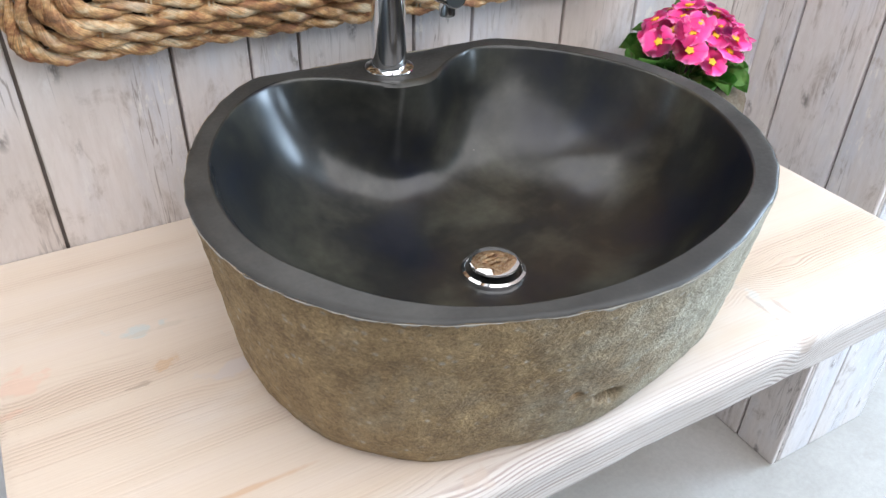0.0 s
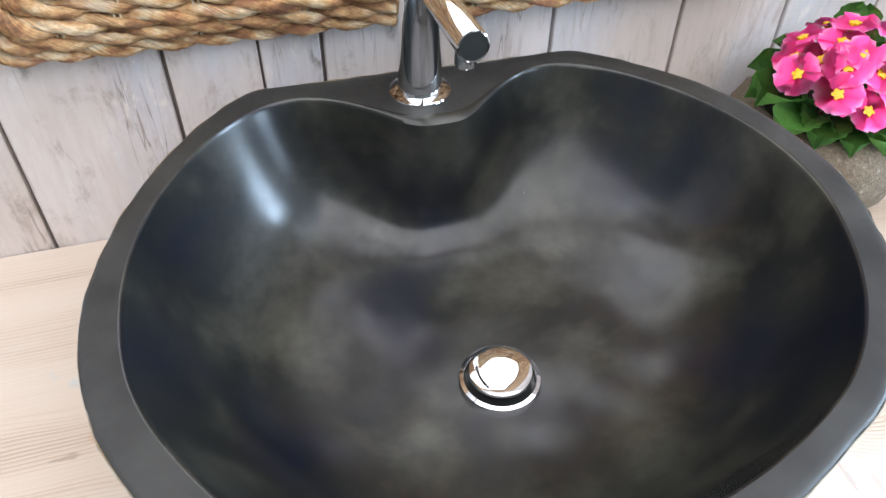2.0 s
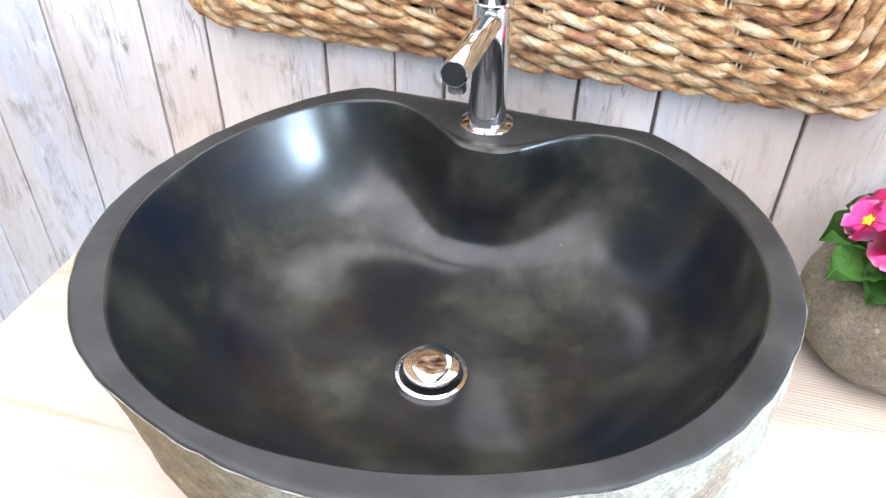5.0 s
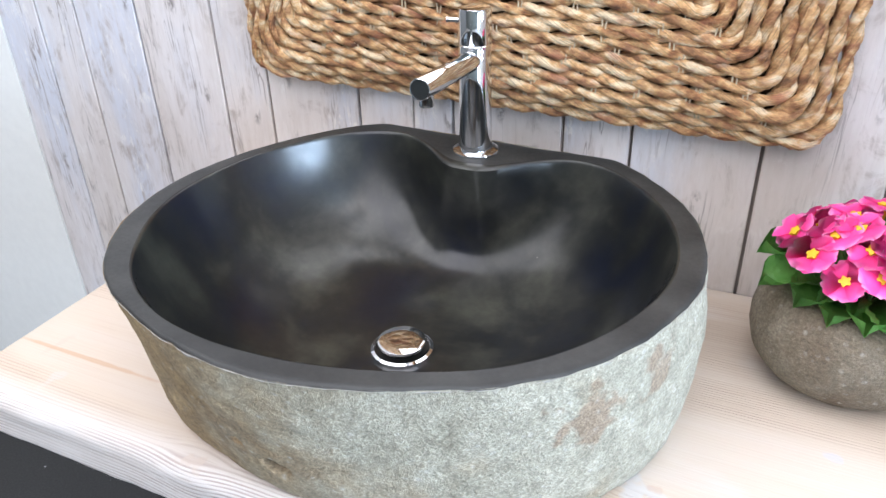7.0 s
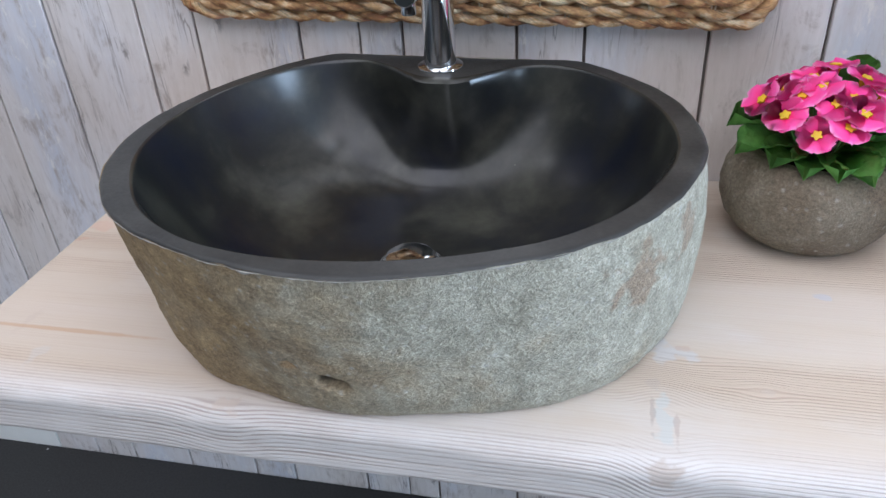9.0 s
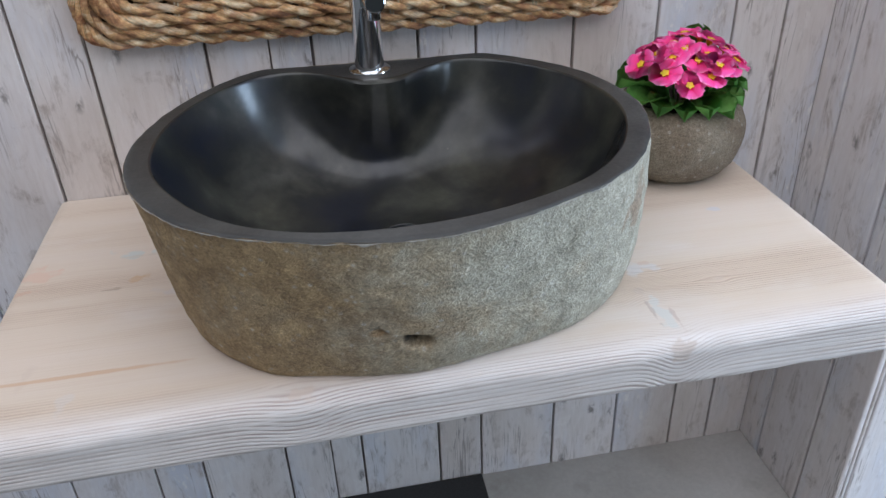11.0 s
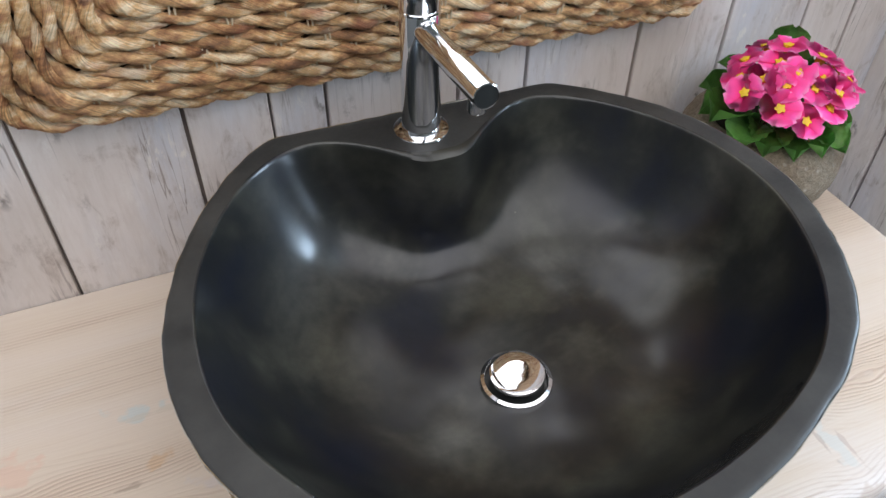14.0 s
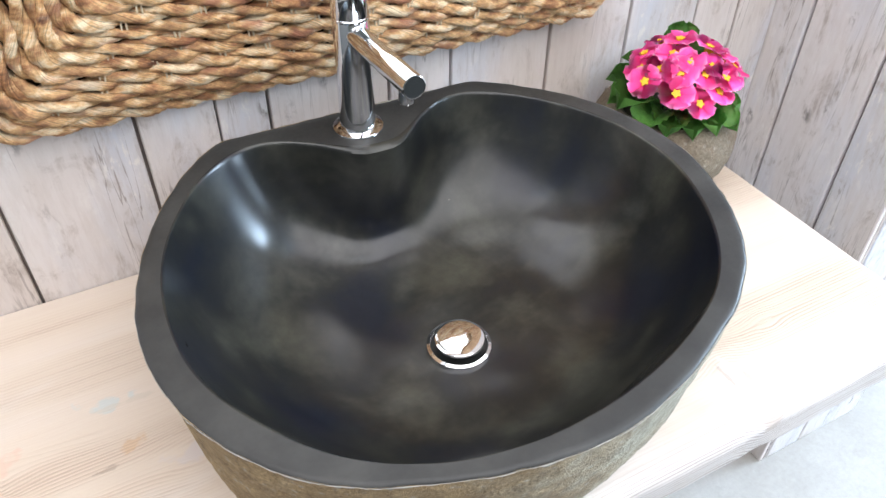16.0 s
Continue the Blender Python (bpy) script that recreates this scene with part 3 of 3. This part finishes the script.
def basin():
    b = thing("wash_basin", "hollowed river stone basin, rough grey-brown outside, polished black inside", "wash basin", at=(CX, CY, TZ))
    n = 560
    # rough outside, from the rim's edge to the underside
    bm = bmesh.new()
    m = 90
    rows = []
    pits = ((-0.017, 0.053, 0.0100, 0.0052, 0.038), (-0.050, 0.068, 0.0060, 0.0050, 0.005))
    for j in range(m + 1):
        v = j / m
        row = []
        for i in range(n):
            deg = 360 * i / n
            a = radians(deg)
            ro = r_outer(deg)
            foot = 0.908 + 0.075 * max(0.0, math.cos(a)) ** 2 - 0.074 * max(0.0, -math.sin(a)) ** 3
            h = rim_z(ro * math.cos(a), 0) - TZ
            s = min(1.0, v / 0.93)
            r = ro * (1 - (1 - foot) * s ** 0.98 + 0.030 * math.sin(math.pi * min(1, s)) * max(0.0, math.cos(a - 0.6)))
            z = h * (1 - s)
            # the lower edge turns under
            r -= 0.008 * max(0.0, (s - 0.74) / 0.26) ** 2.6
            if v > 0.93:
                r *= 1 - (v - 0.93) / 0.07
                z = 0.0
            x, y = r * math.cos(a), r * math.sin(a)
            if 0 < v <= 0.93:
                p = Vector((x, y, z))
                edge = min(1.0, v / 0.05)
                d = edge * (0.0030 * noise.noise(p * 14) + 0.0014 * noise.noise(p * 55) + 0.0006 * noise.noise(p * 150))
                for px, pz, sx, sz, dep in pits:
                    if y < 0:
                        d -= dep * math.exp(-abs((x - px + 0.003 * noise.noise(p * 120)) / sx) ** 2.6 - abs((z - pz + 0.22 * (x - px) + 0.003 * noise.noise(p * 90)) / sz) ** 2.6)
                x, y = x + d * math.cos(a), y + d * math.sin(a)
            elif v == 0:
                z -= 0.0015 + 0.0012 * noise.noise(Vector((x * 60, y * 60, 5)))
                d = 0.0014 * noise.noise(Vector((x * 40, y * 40, 2)))
                x, y = x + d * math.cos(a), y + d * math.sin(a)
            row.append(bm.verts.new((x, y, max(z, 0.0))))
        rows.append(row)
    for p, q in zip(rows, rows[1:]):
        for i in range(n):
            k = (i + 1) % n
            bm.faces.new((p[i], q[i], q[k], p[k]))
    bmesh.ops.remove_doubles(bm, verts=bm.verts, dist=0.0001)
    bmesh.ops.recalc_face_normals(bm, faces=bm.faces)
    part("stone_body", bm, STONE, b, "rough grey-brown river stone skin with small pits")
    # pale chips along the edge between skin and rim
    bm = bmesh.new()
    strip = []
    for i in range(n):
        deg = 360 * i / n
        a = radians(deg)
        ro = r_outer(deg)
        x, y = ro * math.cos(a), ro * math.sin(a)
        d = 0.0014 * noise.noise(Vector((x * 40, y * 40, 2)))
        z = rim_z(x, y) - TZ - 0.0020
        h = 0.0042 * max(0.0, noise.noise(Vector((x * 45, y * 45, 9))) + 0.7 * noise.noise(Vector((x * 190, y * 190, 4))) + 0.08)
        p = Vector(((ro + d) * math.cos(a), (ro + d) * math.sin(a), z))
        out = Vector((math.cos(a), math.sin(a), 0))
        strip.append([bm.verts.new(p - out * 0.0008 - Vector((0, 0, 0.0004))), bm.verts.new(p + out * min(0.0006, h) - Vector((0, 0, min(0.0006, h)))), bm.verts.new(p + out * 0.0004 - Vector((0, 0, h)))])
    for i in range(n):
        p, q = strip[i], strip[(i + 1) % n]
        for c in range(2):
            bm.faces.new((p[c], p[c + 1], q[c + 1], q[c]))
    part("chipped_edge", bm, CHIP, b, "pale chipped stone edge")
    # honed rim
    bm = bmesh.new()
    rows = []
    for t in (0.0, 0.06, 0.14, 0.3, 0.5, 0.7, 0.82, 0.88):
        row = []
        for i in range(n):
            deg = 360 * i / n
            a = radians(deg)
            ro = r_outer(deg)
            d = 0.0014 * noise.noise(Vector((ro * math.cos(a) * 40, ro * math.sin(a) * 40, 2))) * (1 - t)
            ri = inner_free(deg) - lobe(deg)
            r = ro + (ri - ro) * t + d
            x, y = r * math.cos(a), r * math.sin(a)
            z = rim_z(x, y) - TZ
            z -= 0.0022 * (1 - min(1, t / 0.14)) ** 2
            z += 0.0008 * noise.noise(Vector((x * 9, y * 9, 8)))
            row.append(bm.verts.new((x, y, z)))
        rows.append(row)
    for p, q in zip(rows, rows[1:]):
        for i in range(n):
            k = (i + 1) % n
            bm.faces.new((p[i], p[k], q[k], q[i]))
    part("rim", bm, RIM, b, "flat honed black rim with a tap ledge")
    # polished hollow
    bm = bmesh.new()
    rows = []
    m = 56
    zf = 0.040
    for t, drop in ((0.88, 0.0), (0.92, 0.0004), (0.96, 0.0014)):
        row = []
        for i in range(n):
            deg = 360 * i / n
            a = radians(deg)
            ro, ri = r_outer(deg), inner_free(deg) - lobe(deg)
            d = 0.0014 * noise.noise(Vector((ro * math.cos(a) * 40, ro * math.sin(a) * 40, 2))) * (1 - t)
            back = 1 - 0.012 * (1 - t) / 0.12 / max(0.012, ro - ri) * 0.3
            r = ro + (ri - ro) * (t if t == 0.88 else 1 - (1 - t) * back) + d
            x, y = r * math.cos(a), r * math.sin(a)
            row.append(bm.verts.new((x, y, rim_z(x, y) - TZ - drop + 0.0008 * noise.noise(Vector((x * 9, y * 9, 8))))))
        rows.append(row)
    for j in range(m + 1):
        rho = 1 - j / m
        row = []
        for i in range(n if rho > 0 else 1):
            deg = 360 * i / n
            a = radians(deg)
            w = rho ** 2.2
            r = rho * (inner_free(deg) - lobe(deg) * w)
            x, y = r * math.cos(a), r * math.sin(a)
            ri = inner_free(deg) - lobe(deg)
            zr = rim_z(ri * math.cos(a), 0) - TZ - 0.0040
            g = 0.24 * rho ** 2.2 + 0.76 * rho ** 6.2
            g = min(g, 1 - 1.0 * (1 - rho) * 0.6) if rho > 0.9 else g
            z = zf + (zr - zf) * g
            z += (0.0016 * noise.noise(Vector((x * 11, y * 11, 3))) + 0.0005 * noise.noise(Vector((x * 27, y * 27, 6)))) * (1 - rho ** 6)
            row.append(bm.verts.new((x, y, z)))
        rows.append(row)
    for p, q in zip(rows, rows[1:]):
        for i in range(n):
            k = (i + 1) % n
            if len(q) == 1:
                bm.faces.new((p[i], p[k], q[0]))
            else:
                bm.faces.new((p[i], p[k], q[k], q[i]))
    part("bowl", bm, POLISH, b, "smooth polished black hollow")


basin()


def drain():
    d = thing("basin_drain", "round chrome pop-up drain plug in the basin floor", "drain", at=(0.001, -0.307, TZ + 0.0418))
    part("flange", lathe([(0.0282, -0.004), (0.0282, 0.002), (0.0287, 0.0034), (0.0295, 0.0042), (0.0325, 0.003), (0.0332, 0.0005), (0.0332, -0.003)], 64), CHROME, d, "polished chrome ring")
    # a dark disc stands for the shade in the gap below the plug
    part("seat", lathe([(0.0, -0.001), (0.0283, -0.001), (0.0284, -0.004)], 48), DARKCAP, d, "dark disc painting the shade under the plug")
    part("plug", lathe([(0.0, 0.0128), (0.012, 0.01278), (0.0222, 0.0126), (0.0250, 0.0117), (0.0258, 0.0102), (0.0255, 0.0085), (0.0235, 0.0075), (0.011, 0.007), (0.011, -0.002)], 64), CHROME, d, "domed chrome plug")


drain()


def tap():
    z = 0.1801
    t = thing("basin_tap", "slim chrome single-lever tap on the basin rim", "tap", at=(-0.006, -0.090, TZ + z))
    part("base_flange", lathe([(0.0, 0.0), (0.0268, 0.0), (0.0272, 0.0008), (0.0268, 0.0018), (0.0250, 0.0026), (0.0196, 0.0032), (0.0, 0.0032)], 64), CHROME, t)
    part("column", lathe([(0.0, 0.002), (0.0192, 0.002), (0.0189, 0.03), (0.0184, 0.08), (0.0183, 0.121), (0.0178, 0.1225), (0.0, 0.1225)], 64), CHROME, t)
    part("collar", lathe([(0.0, 0.1222), (0.0178, 0.1222), (0.0187, 0.1230), (0.0187, 0.1250), (0.0178, 0.1258), (0.0, 0.1258)], 64), CHROME, t)
    lever = part("lever_head", lathe([(0.0, 0.1256), (0.0178, 0.1256), (0.0184, 0.1268), (0.0184, 0.1620), (0.0176, 0.1640), (0.0, 0.1646)], 64), CHROME, t)
    part("lever_pin", lathe([(0.0, 0.0), (0.0028, 0.0), (0.0028, 0.0125), (0.0034, 0.0130), (0.0034, 0.0148), (0.0, 0.0150)], 20, m=pose(-0.016, -0.004, 0.150, 0, -90, 8)), CHROME, lever)
    # the spout leaves the column level and forward
    m = pose(0.0005, 0.0, 0.1085, 90, 0, 0) @ pose(0, 0, 0, -3.0, 0, 0)
    part("spout", lathe([(0.0, 0.004), (0.0113, 0.004), (0.0113, 0.1372), (0.0110, 0.1388), (0.0101, 0.1392), (0.0099, 0.1380), (0.0, 0.1376)], 48, m=m), CHROME, t)
    # the chrome end's dark reflection is put in as a dark disc
    part("spout_cap", lathe([(0.0, 0.1386), (0.0099, 0.1385), (0.0099, 0.1378)], 40, m=m), DARKCAP, t, "end disc coloured dark for its chrome reflection")
    part("aerator", lathe([(0.0, -0.0205), (0.0070, -0.0205), (0.0076, -0.019), (0.0076, -0.006), (0.0, -0.006)], 32, m=pose(0.0, -0.124, 0.1150)), CHROME, t)


tap()

# ---------------------------------------------------------------- woven panel


def woven_panel():
    """A mirror in a broad frame of rope rows sewn round it, hung flat on the planks."""
    x0, x1, z0, z1 = -0.367, 0.368, TZ + 0.211, TZ + 1.161
    w = thing("wall_mirror", "wall mirror in a broad frame of twisted water hyacinth rope", "mirror", at=((x0 + x1) / 2, -0.001, z0))
    pitch = 0.0147
    rng = random.Random(4)
    cx, cz = (x0 + x1) / 2, z0
    w.rotation_euler = (0, radians(0.9), 0)     # it hangs a little askew
    stitches = bmesh.new()
    rows = 12
    for k in range(rows):
        ins = pitch * (k + 0.5)
        ax, bx, az, bz = x0 + ins, x1 - ins, z0 + ins, z1 - ins
        rad = min(max(0.040 - 0.20 * ins, 0.012) if k < 9 else 0.014, (bz - az) / 2 * 0.98)
        # path of the row
        pts = []
        for (px, pz), a0 in (((bx - rad, az + rad), -90), ((bx - rad, bz - rad), 0), ((ax + rad, bz - rad), 90), ((ax + rad, az + rad), 180)):
            for s in range(7):
                a = radians(a0 + 90 * s / 6)
                pts.append(Vector((px + rad * math.cos(a), 0, pz + rad * math.sin(a))))
        pts.append(pts[0].copy())
        cum = [0.0]
        for p, q in zip(pts, pts[1:]):
            cum.append(cum[-1] + (q - p).length)
        total = cum[-1]
        step = 0.006
        ns = int(total / step)
        turns = max(1, round(total / 0.078))
        phase = rng.uniform(0, 6.28)
        edge = -0.021 - 0.016 * smoothstep(-0.6, 2.2, k) - 0.005 * smoothstep(2, 8, k)
        rope_r = 0.0082
        for strand in range(2):
            bm = bmesh.new()
            uvl = bm.loops.layers.uv.new("UVMap")
            rings = []
            idx = 0
            for s in range(ns):
                d = total * s / ns
                while cum[idx + 1] < d:
                    idx += 1
                f = (d - cum[idx]) / max(1e-9, cum[idx + 1] - cum[idx])
                c = pts[idx].lerp(pts[idx + 1], f)
                tang = (pts[idx + 1] - pts[idx]).normalized()
                side = Vector((-tang.z, 0, tang.x))
                outw = Vector((0, -1, 0))
                ang = phase + 2 * math.pi * turns * s / ns + math.pi * strand
                wob = noise.noise(Vector((c.x * 9, k * 3.7, c.z * 9)))
                off = 0.0036
                u, v = min(c.x - ax, bx - c.x), min(c.z - az, bz - c.z)
                swell = 1 + 0.38 * max(0.0, 1 - abs(u - v) / 0.045)
                c = c + side * (math.cos(ang) * off + 0.0014 * wob) + outw * (-edge + math.sin(ang) * off + 0.002 * wob)
                fat = swell * rope_r * (0.66 + 0.26 * noise.noise(Vector((d * 22, strand * 5.1, k * 2.3))))
                ring = []
                for q in range(12):
                    b = 2 * math.pi * q / 12 + ang
                    ridge = fat * (1 + 0.13 * math.cos(4 * b + 3.0 * ang + 5 * wob))
                    ring.append(bm.verts.new(c + side * (math.cos(b) * ridge) + outw * (math.sin(b) * ridge * 0.85) - Vector((cx, 0, cz))))
                rings.append((ring, d))
            for s in range(ns):
                (p, d0), (q, d1) = rings[s], rings[(s + 1) % ns]
                for i in range(12):
                    j = (i + 1) % 12
                    fc = bm.faces.new((p[i], p[j], q[j], q[i]))
                    for lp, uv in zip(fc.loops, ((d0, i / 12), (d0, (i + 1) / 12), (d0 + step, (i + 1) / 12), (d0 + step, i / 12))):
                        lp[uvl].uv = uv
            bmesh.ops.recalc_face_normals(bm, faces=bm.faces)
            part("rope", bm, ROPE, w)
        # pairs of sewing twine between this row and the next
        if k < rows - 1:
            x = ax + rad + rng.uniform(0.01, 0.05)
            while x < bx - rad:
                for dx in (-0.0022, 0.0022):
                    m = pose(x + dx - cx, edge - 0.0035, az + pitch / 2 - cz, rng.uniform(-6, 6), rng.uniform(-8, 8), 0)
                    bmesh.ops.create_cone(stitches, segments=6, radius1=0.0010, radius2=0.0010, depth=0.012, matrix=m)
                x += rng.uniform(0.045, 0.075)
    tagged(part("stitching", stitches, TWINE, w, "pale paired twine stitches"), kind="stuff")
    fibre = mat_plain("dark_fibre", (0.10, 0.06, 0.03), 0.9)
    fw = rows * pitch
    for a, b, c, d in ((0.028, x1 - x0 - 0.028, 0.018, fw), (0.028, x1 - x0 - 0.028, z1 - z0 - fw, z1 - z0 - 0.018), (0.018, fw, fw, z1 - z0 - fw), (x1 - x0 - fw, x1 - x0 - 0.018, fw, z1 - z0 - fw)):
        part("frame_backing", box(a + x0 - cx, b + x0 - cx, -0.024, -0.002, c, d), fibre, w, "dark inner fibre", False)
    part("mirror_glass", box(x0 + fw - 0.002 - cx, x1 - fw + 0.002 - cx, -0.026, -0.020, fw - 0.002, z1 - z0 - fw + 0.002), SILVER, w, "clear mirror glass", False)


woven_panel()

# ---------------------------------------------------------------- potted primrose
PX, PY = 0.420, -0.112


def flower_pot():
    p = thing("flower_pot", "small round rough river stone flower pot", "flower pot", at=(PX, PY, TZ))
    prof = [(0.0, 0.0), (0.052, 0.0), (0.064, 0.004), (0.075, 0.014), (0.086, 0.030), (0.0910, 0.048), (0.092, 0.062), (0.0895, 0.080), (0.0830, 0.096), (0.0745, 0.1065), (0.068, 0.1090), (0.063, 0.106), (0.060, 0.092)]
    fine = []
    for (a, b), (c, d) in zip(prof, prof[1:]):
        for k in range(4):
            fine.append((a + (c - a) * k / 4, b + (d - b) * k / 4))
    fine.append(prof[-1])
    fine = [(r * 1.05, h) for r, h in fine]
    bm = lathe(fine, 120)
    for v in bm.verts:
        r = math.hypot(v.co.x, v.co.y)
        if r > 0.01 and v.co.z > 0.0005:
            d = 0.004 * noise.noise(v.co * 16) + 0.0012 * noise.noise(v.co * 60) + 0.0006 * noise.noise(v.co * 170)
            v.co.x += v.co.x / r * d
            v.co.y += v.co.y / r * d
    part("pot", bm, POTSTONE, p)
    part("soil", lathe([(0.0, 0.097), (0.03, 0.0965), (0.062, 0.094)], 40), SOIL, p, "dark potting soil")


def petal_mesh():
    bm = bmesh.new()
    L, nu, nv = 0.0195, 8, 8
    grid = []
    for i in range(nu + 1):
        u = i / nu
        w = 0.0150 * (0.20 + 0.80 * math.sin(min(1.0, u / 0.68) * math.pi / 2)) * math.sqrt(max(0.16, 1 - (max(0.0, u - 0.68) / 0.36) ** 2))
        row = []
        for j in range(nv + 1):
            s = 2 * j / nv - 1
            x = 0.0022 + L * u - (0.0036 * math.exp(-(s / 0.30) ** 2) + 0.0030 * s * s) * max(0, (u - 0.5) / 0.5)
            z = 0.0036 * math.sin(u * 2.4) - 0.0012 * u * u + 0.0012 * s * s * u + 0.0013 * math.sin(s * 5 + u * 5) * u
            row.append(bm.verts.new((x, s * w, z)))
        grid.append(row)
    for a, b in zip(grid, grid[1:]):
        for j in range(nv):
            bm.faces.new((a[j], b[j], b[j + 1], a[j + 1]))
    bmesh.ops.solidify(bm, geom=bm.faces[:], thickness=0.0005)
    return mesh_of(bm, "petal", PETAL)


def eye_mesh():
    bm = bmesh.new()
    star = []
    for i in range(40):
        a = 2 * math.pi * i / 40
        r = 0.0048 * (1 + 0.20 * math.cos(5 * a)) * (1 + 0.07 * math.sin(12 * a + 1))
        star.append(bm.verts.new((r * math.cos(a), r * math.sin(a), 0.0040)))
    low = [bm.verts.new((v.co.x * 0.45, v.co.y * 0.45, 0.0046)) for v in star]
    tube = [bm.verts.new((v.co.x * 0.30, v.co.y * 0.30, -0.012)) for v in star]
    for i in range(40):
        j = (i + 1) % 40
        bm.faces.new((star[i], star[j], low[j], low[i]))
        bm.faces.new((star[j], star[i], tube[i], tube[j]))
    bm.faces.new(low)
    return mesh_of(bm, "flower", YOLK)


def leaf_mesh(seed, length=0.075, width=0.030):
    rg = random.Random(seed)
    bm = bmesh.new()
    nu, nv = 16, 8
    grid = []
    for i in range(nu + 1):
        u = i / nu
        w = width * 0.5 * min(1.0, 0.25 + 1.7 * u) * max(0.02, 1 - max(0.0, (u - 0.45) / 0.552) ** 4.5) ** 0.5
        row = []
        for j in range(nv + 1):
            s = 2 * j / nv - 1
            curl = 0.010 * s * s * (0.4 + u)
            z = 0.026 * math.sin(u * 2.0) - 0.022 * u * u + curl - 0.002 * math.cos(s * math.pi) + 0.0022 * noise.noise(Vector((u * 9, s * 4, seed))) + 0.0012 * math.sin(u * 40) * abs(s)
            row.append(bm.verts.new((length * u, s * w + 0.0012 * math.sin(u * 60) * s, z)))
        grid.append(row)
    for a, b in zip(grid, grid[1:]):
        for j in range(nv):
            bm.faces.new((a[j], b[j], b[j + 1], a[j + 1]))
    bmesh.ops.solidify(bm, geom=bm.faces[:], thickness=0.0006)
    return mesh_of(bm, "leaf", LEAF)


def primrose():
    p = thing("primrose_plant", "pink primrose in bloom with yellow eyes and wrinkled green leaves", "flowering plant", at=(PX, PY, TZ + 0.092))
    pet, eye = petal_mesh(), eye_mesh()
    rg = random.Random(12)
    # (x, y, height over the soil, outward tilt)
    heads = [(-0.066, -0.064, 0.077, 52), (-0.030, -0.078, 0.060, 62), (0.004, -0.078, 0.070, 50), 
             (0.036, -0.062, 0.078, 48), (-0.060, -0.022, 0.094, 42), (-0.086, -0.020, 0.080, 70), (-0.030, -0.010, 0.104, 16),
             (0.050, -0.024, 0.094, 40), (0.066, 0.004, 0.088, 55),
             (-0.004, 0.044, 0.096, 35), (-0.048, 0.030, 0.092, 45), (0.044, 0.040, 0.092, 40),
             (0.080, -0.018, 0.074, 70), (0.010, -0.050, 0.094, 38), (-0.024, -0.036, 0.103, 30), (0.026, -0.022, 0.108, 26), (-0.002, 0.010, 0.112, 14),
             (-0.046, -0.044, 0.094, 40), (0.020, -0.070, 0.084, 46), (-0.010, -0.058, 0.090, 42), (0.062, -0.044, 0.080, 52), (-0.072, 0.006, 0.084, 55)]
    stems = bmesh.new()
    for x, y, z, tilt in heads:
        x, y, z = x * 0.82, y * 0.84 - 0.008, z * 0.88 + 0.003
        yaw = math.degrees(math.atan2(y + 0.012, x)) + rg.uniform(-12, 12)
        f = new("flower", eye)
        f.parent = p
        sc = rg.uniform(0.98, 1.12)
        f.matrix_basis = pose(x, y, z, 0, 0, yaw) @ pose(0, 0, 0, 0, tilt * 0.64, 0) @ Matrix.Diagonal((sc, sc, sc, 1))
        for q in range(5):
            o = new("petal", pet)
            o.parent = f
            o.matrix_basis = pose(0, 0, 0, 0, 0, 72 * q + rg.uniform(-5, 5)) @ pose(0, 0, 0.0005 * q, rg.uniform(-5, 5), rg.uniform(-7, 5), 0)
        a, b = Vector((x * 0.25, y * 0.25, -0.006)), f.matrix_basis @ Vector((0, 0, -0.011))
        d = b - a
        mm = Matrix.Translation((a + b) / 2) @ d.to_track_quat("Z", "Y").to_matrix().to_4x4()
        bmesh.ops.create_cone(stems, segments=6, radius1=0.0013, radius2=0.0011, depth=d.length, matrix=mm)
    part("stems", stems, LEAF, p)
    leaves = [leaf_mesh(i, 0.082 + 0.006 * (i % 3), 0.052 + 0.006 * (i % 2)) for i in range(4)]
    spots = [(172, 14, 0.012, 0.88), (190, 18, 0.014, 0.98), (208, 8, 0.010, 0.92), (228, 4, 0.010, 0.84), (250, 2, 0.009, 0.82), (270, 4, 0.009, 0.80), (290, 2, 0.009, 0.82), (312, 6, 0.010, 0.84), (336, 12, 0.012, 0.86),
             (4, 24, 0.014, 0.85), (42, 56, 0.026, 0.88), (34, 34, 0.02, 0.85), (120, 40, 0.016, 0.8), (150, 26, 0.014, 0.8)]
    for i, (yaw, up, z, sc) in enumerate(spots):
        o = new("leaf", leaves[i % 4])
        o.parent = p
        o.matrix_basis = pose(0.022 * math.cos(radians(yaw)), 0.022 * math.sin(radians(yaw)), z, 0, 0, yaw) @ pose(0, 0, 0, rg.uniform(-15, 15), -up, 0) @ Matrix.Diagonal((sc, sc, sc, 1))


flower_pot()
primrose()
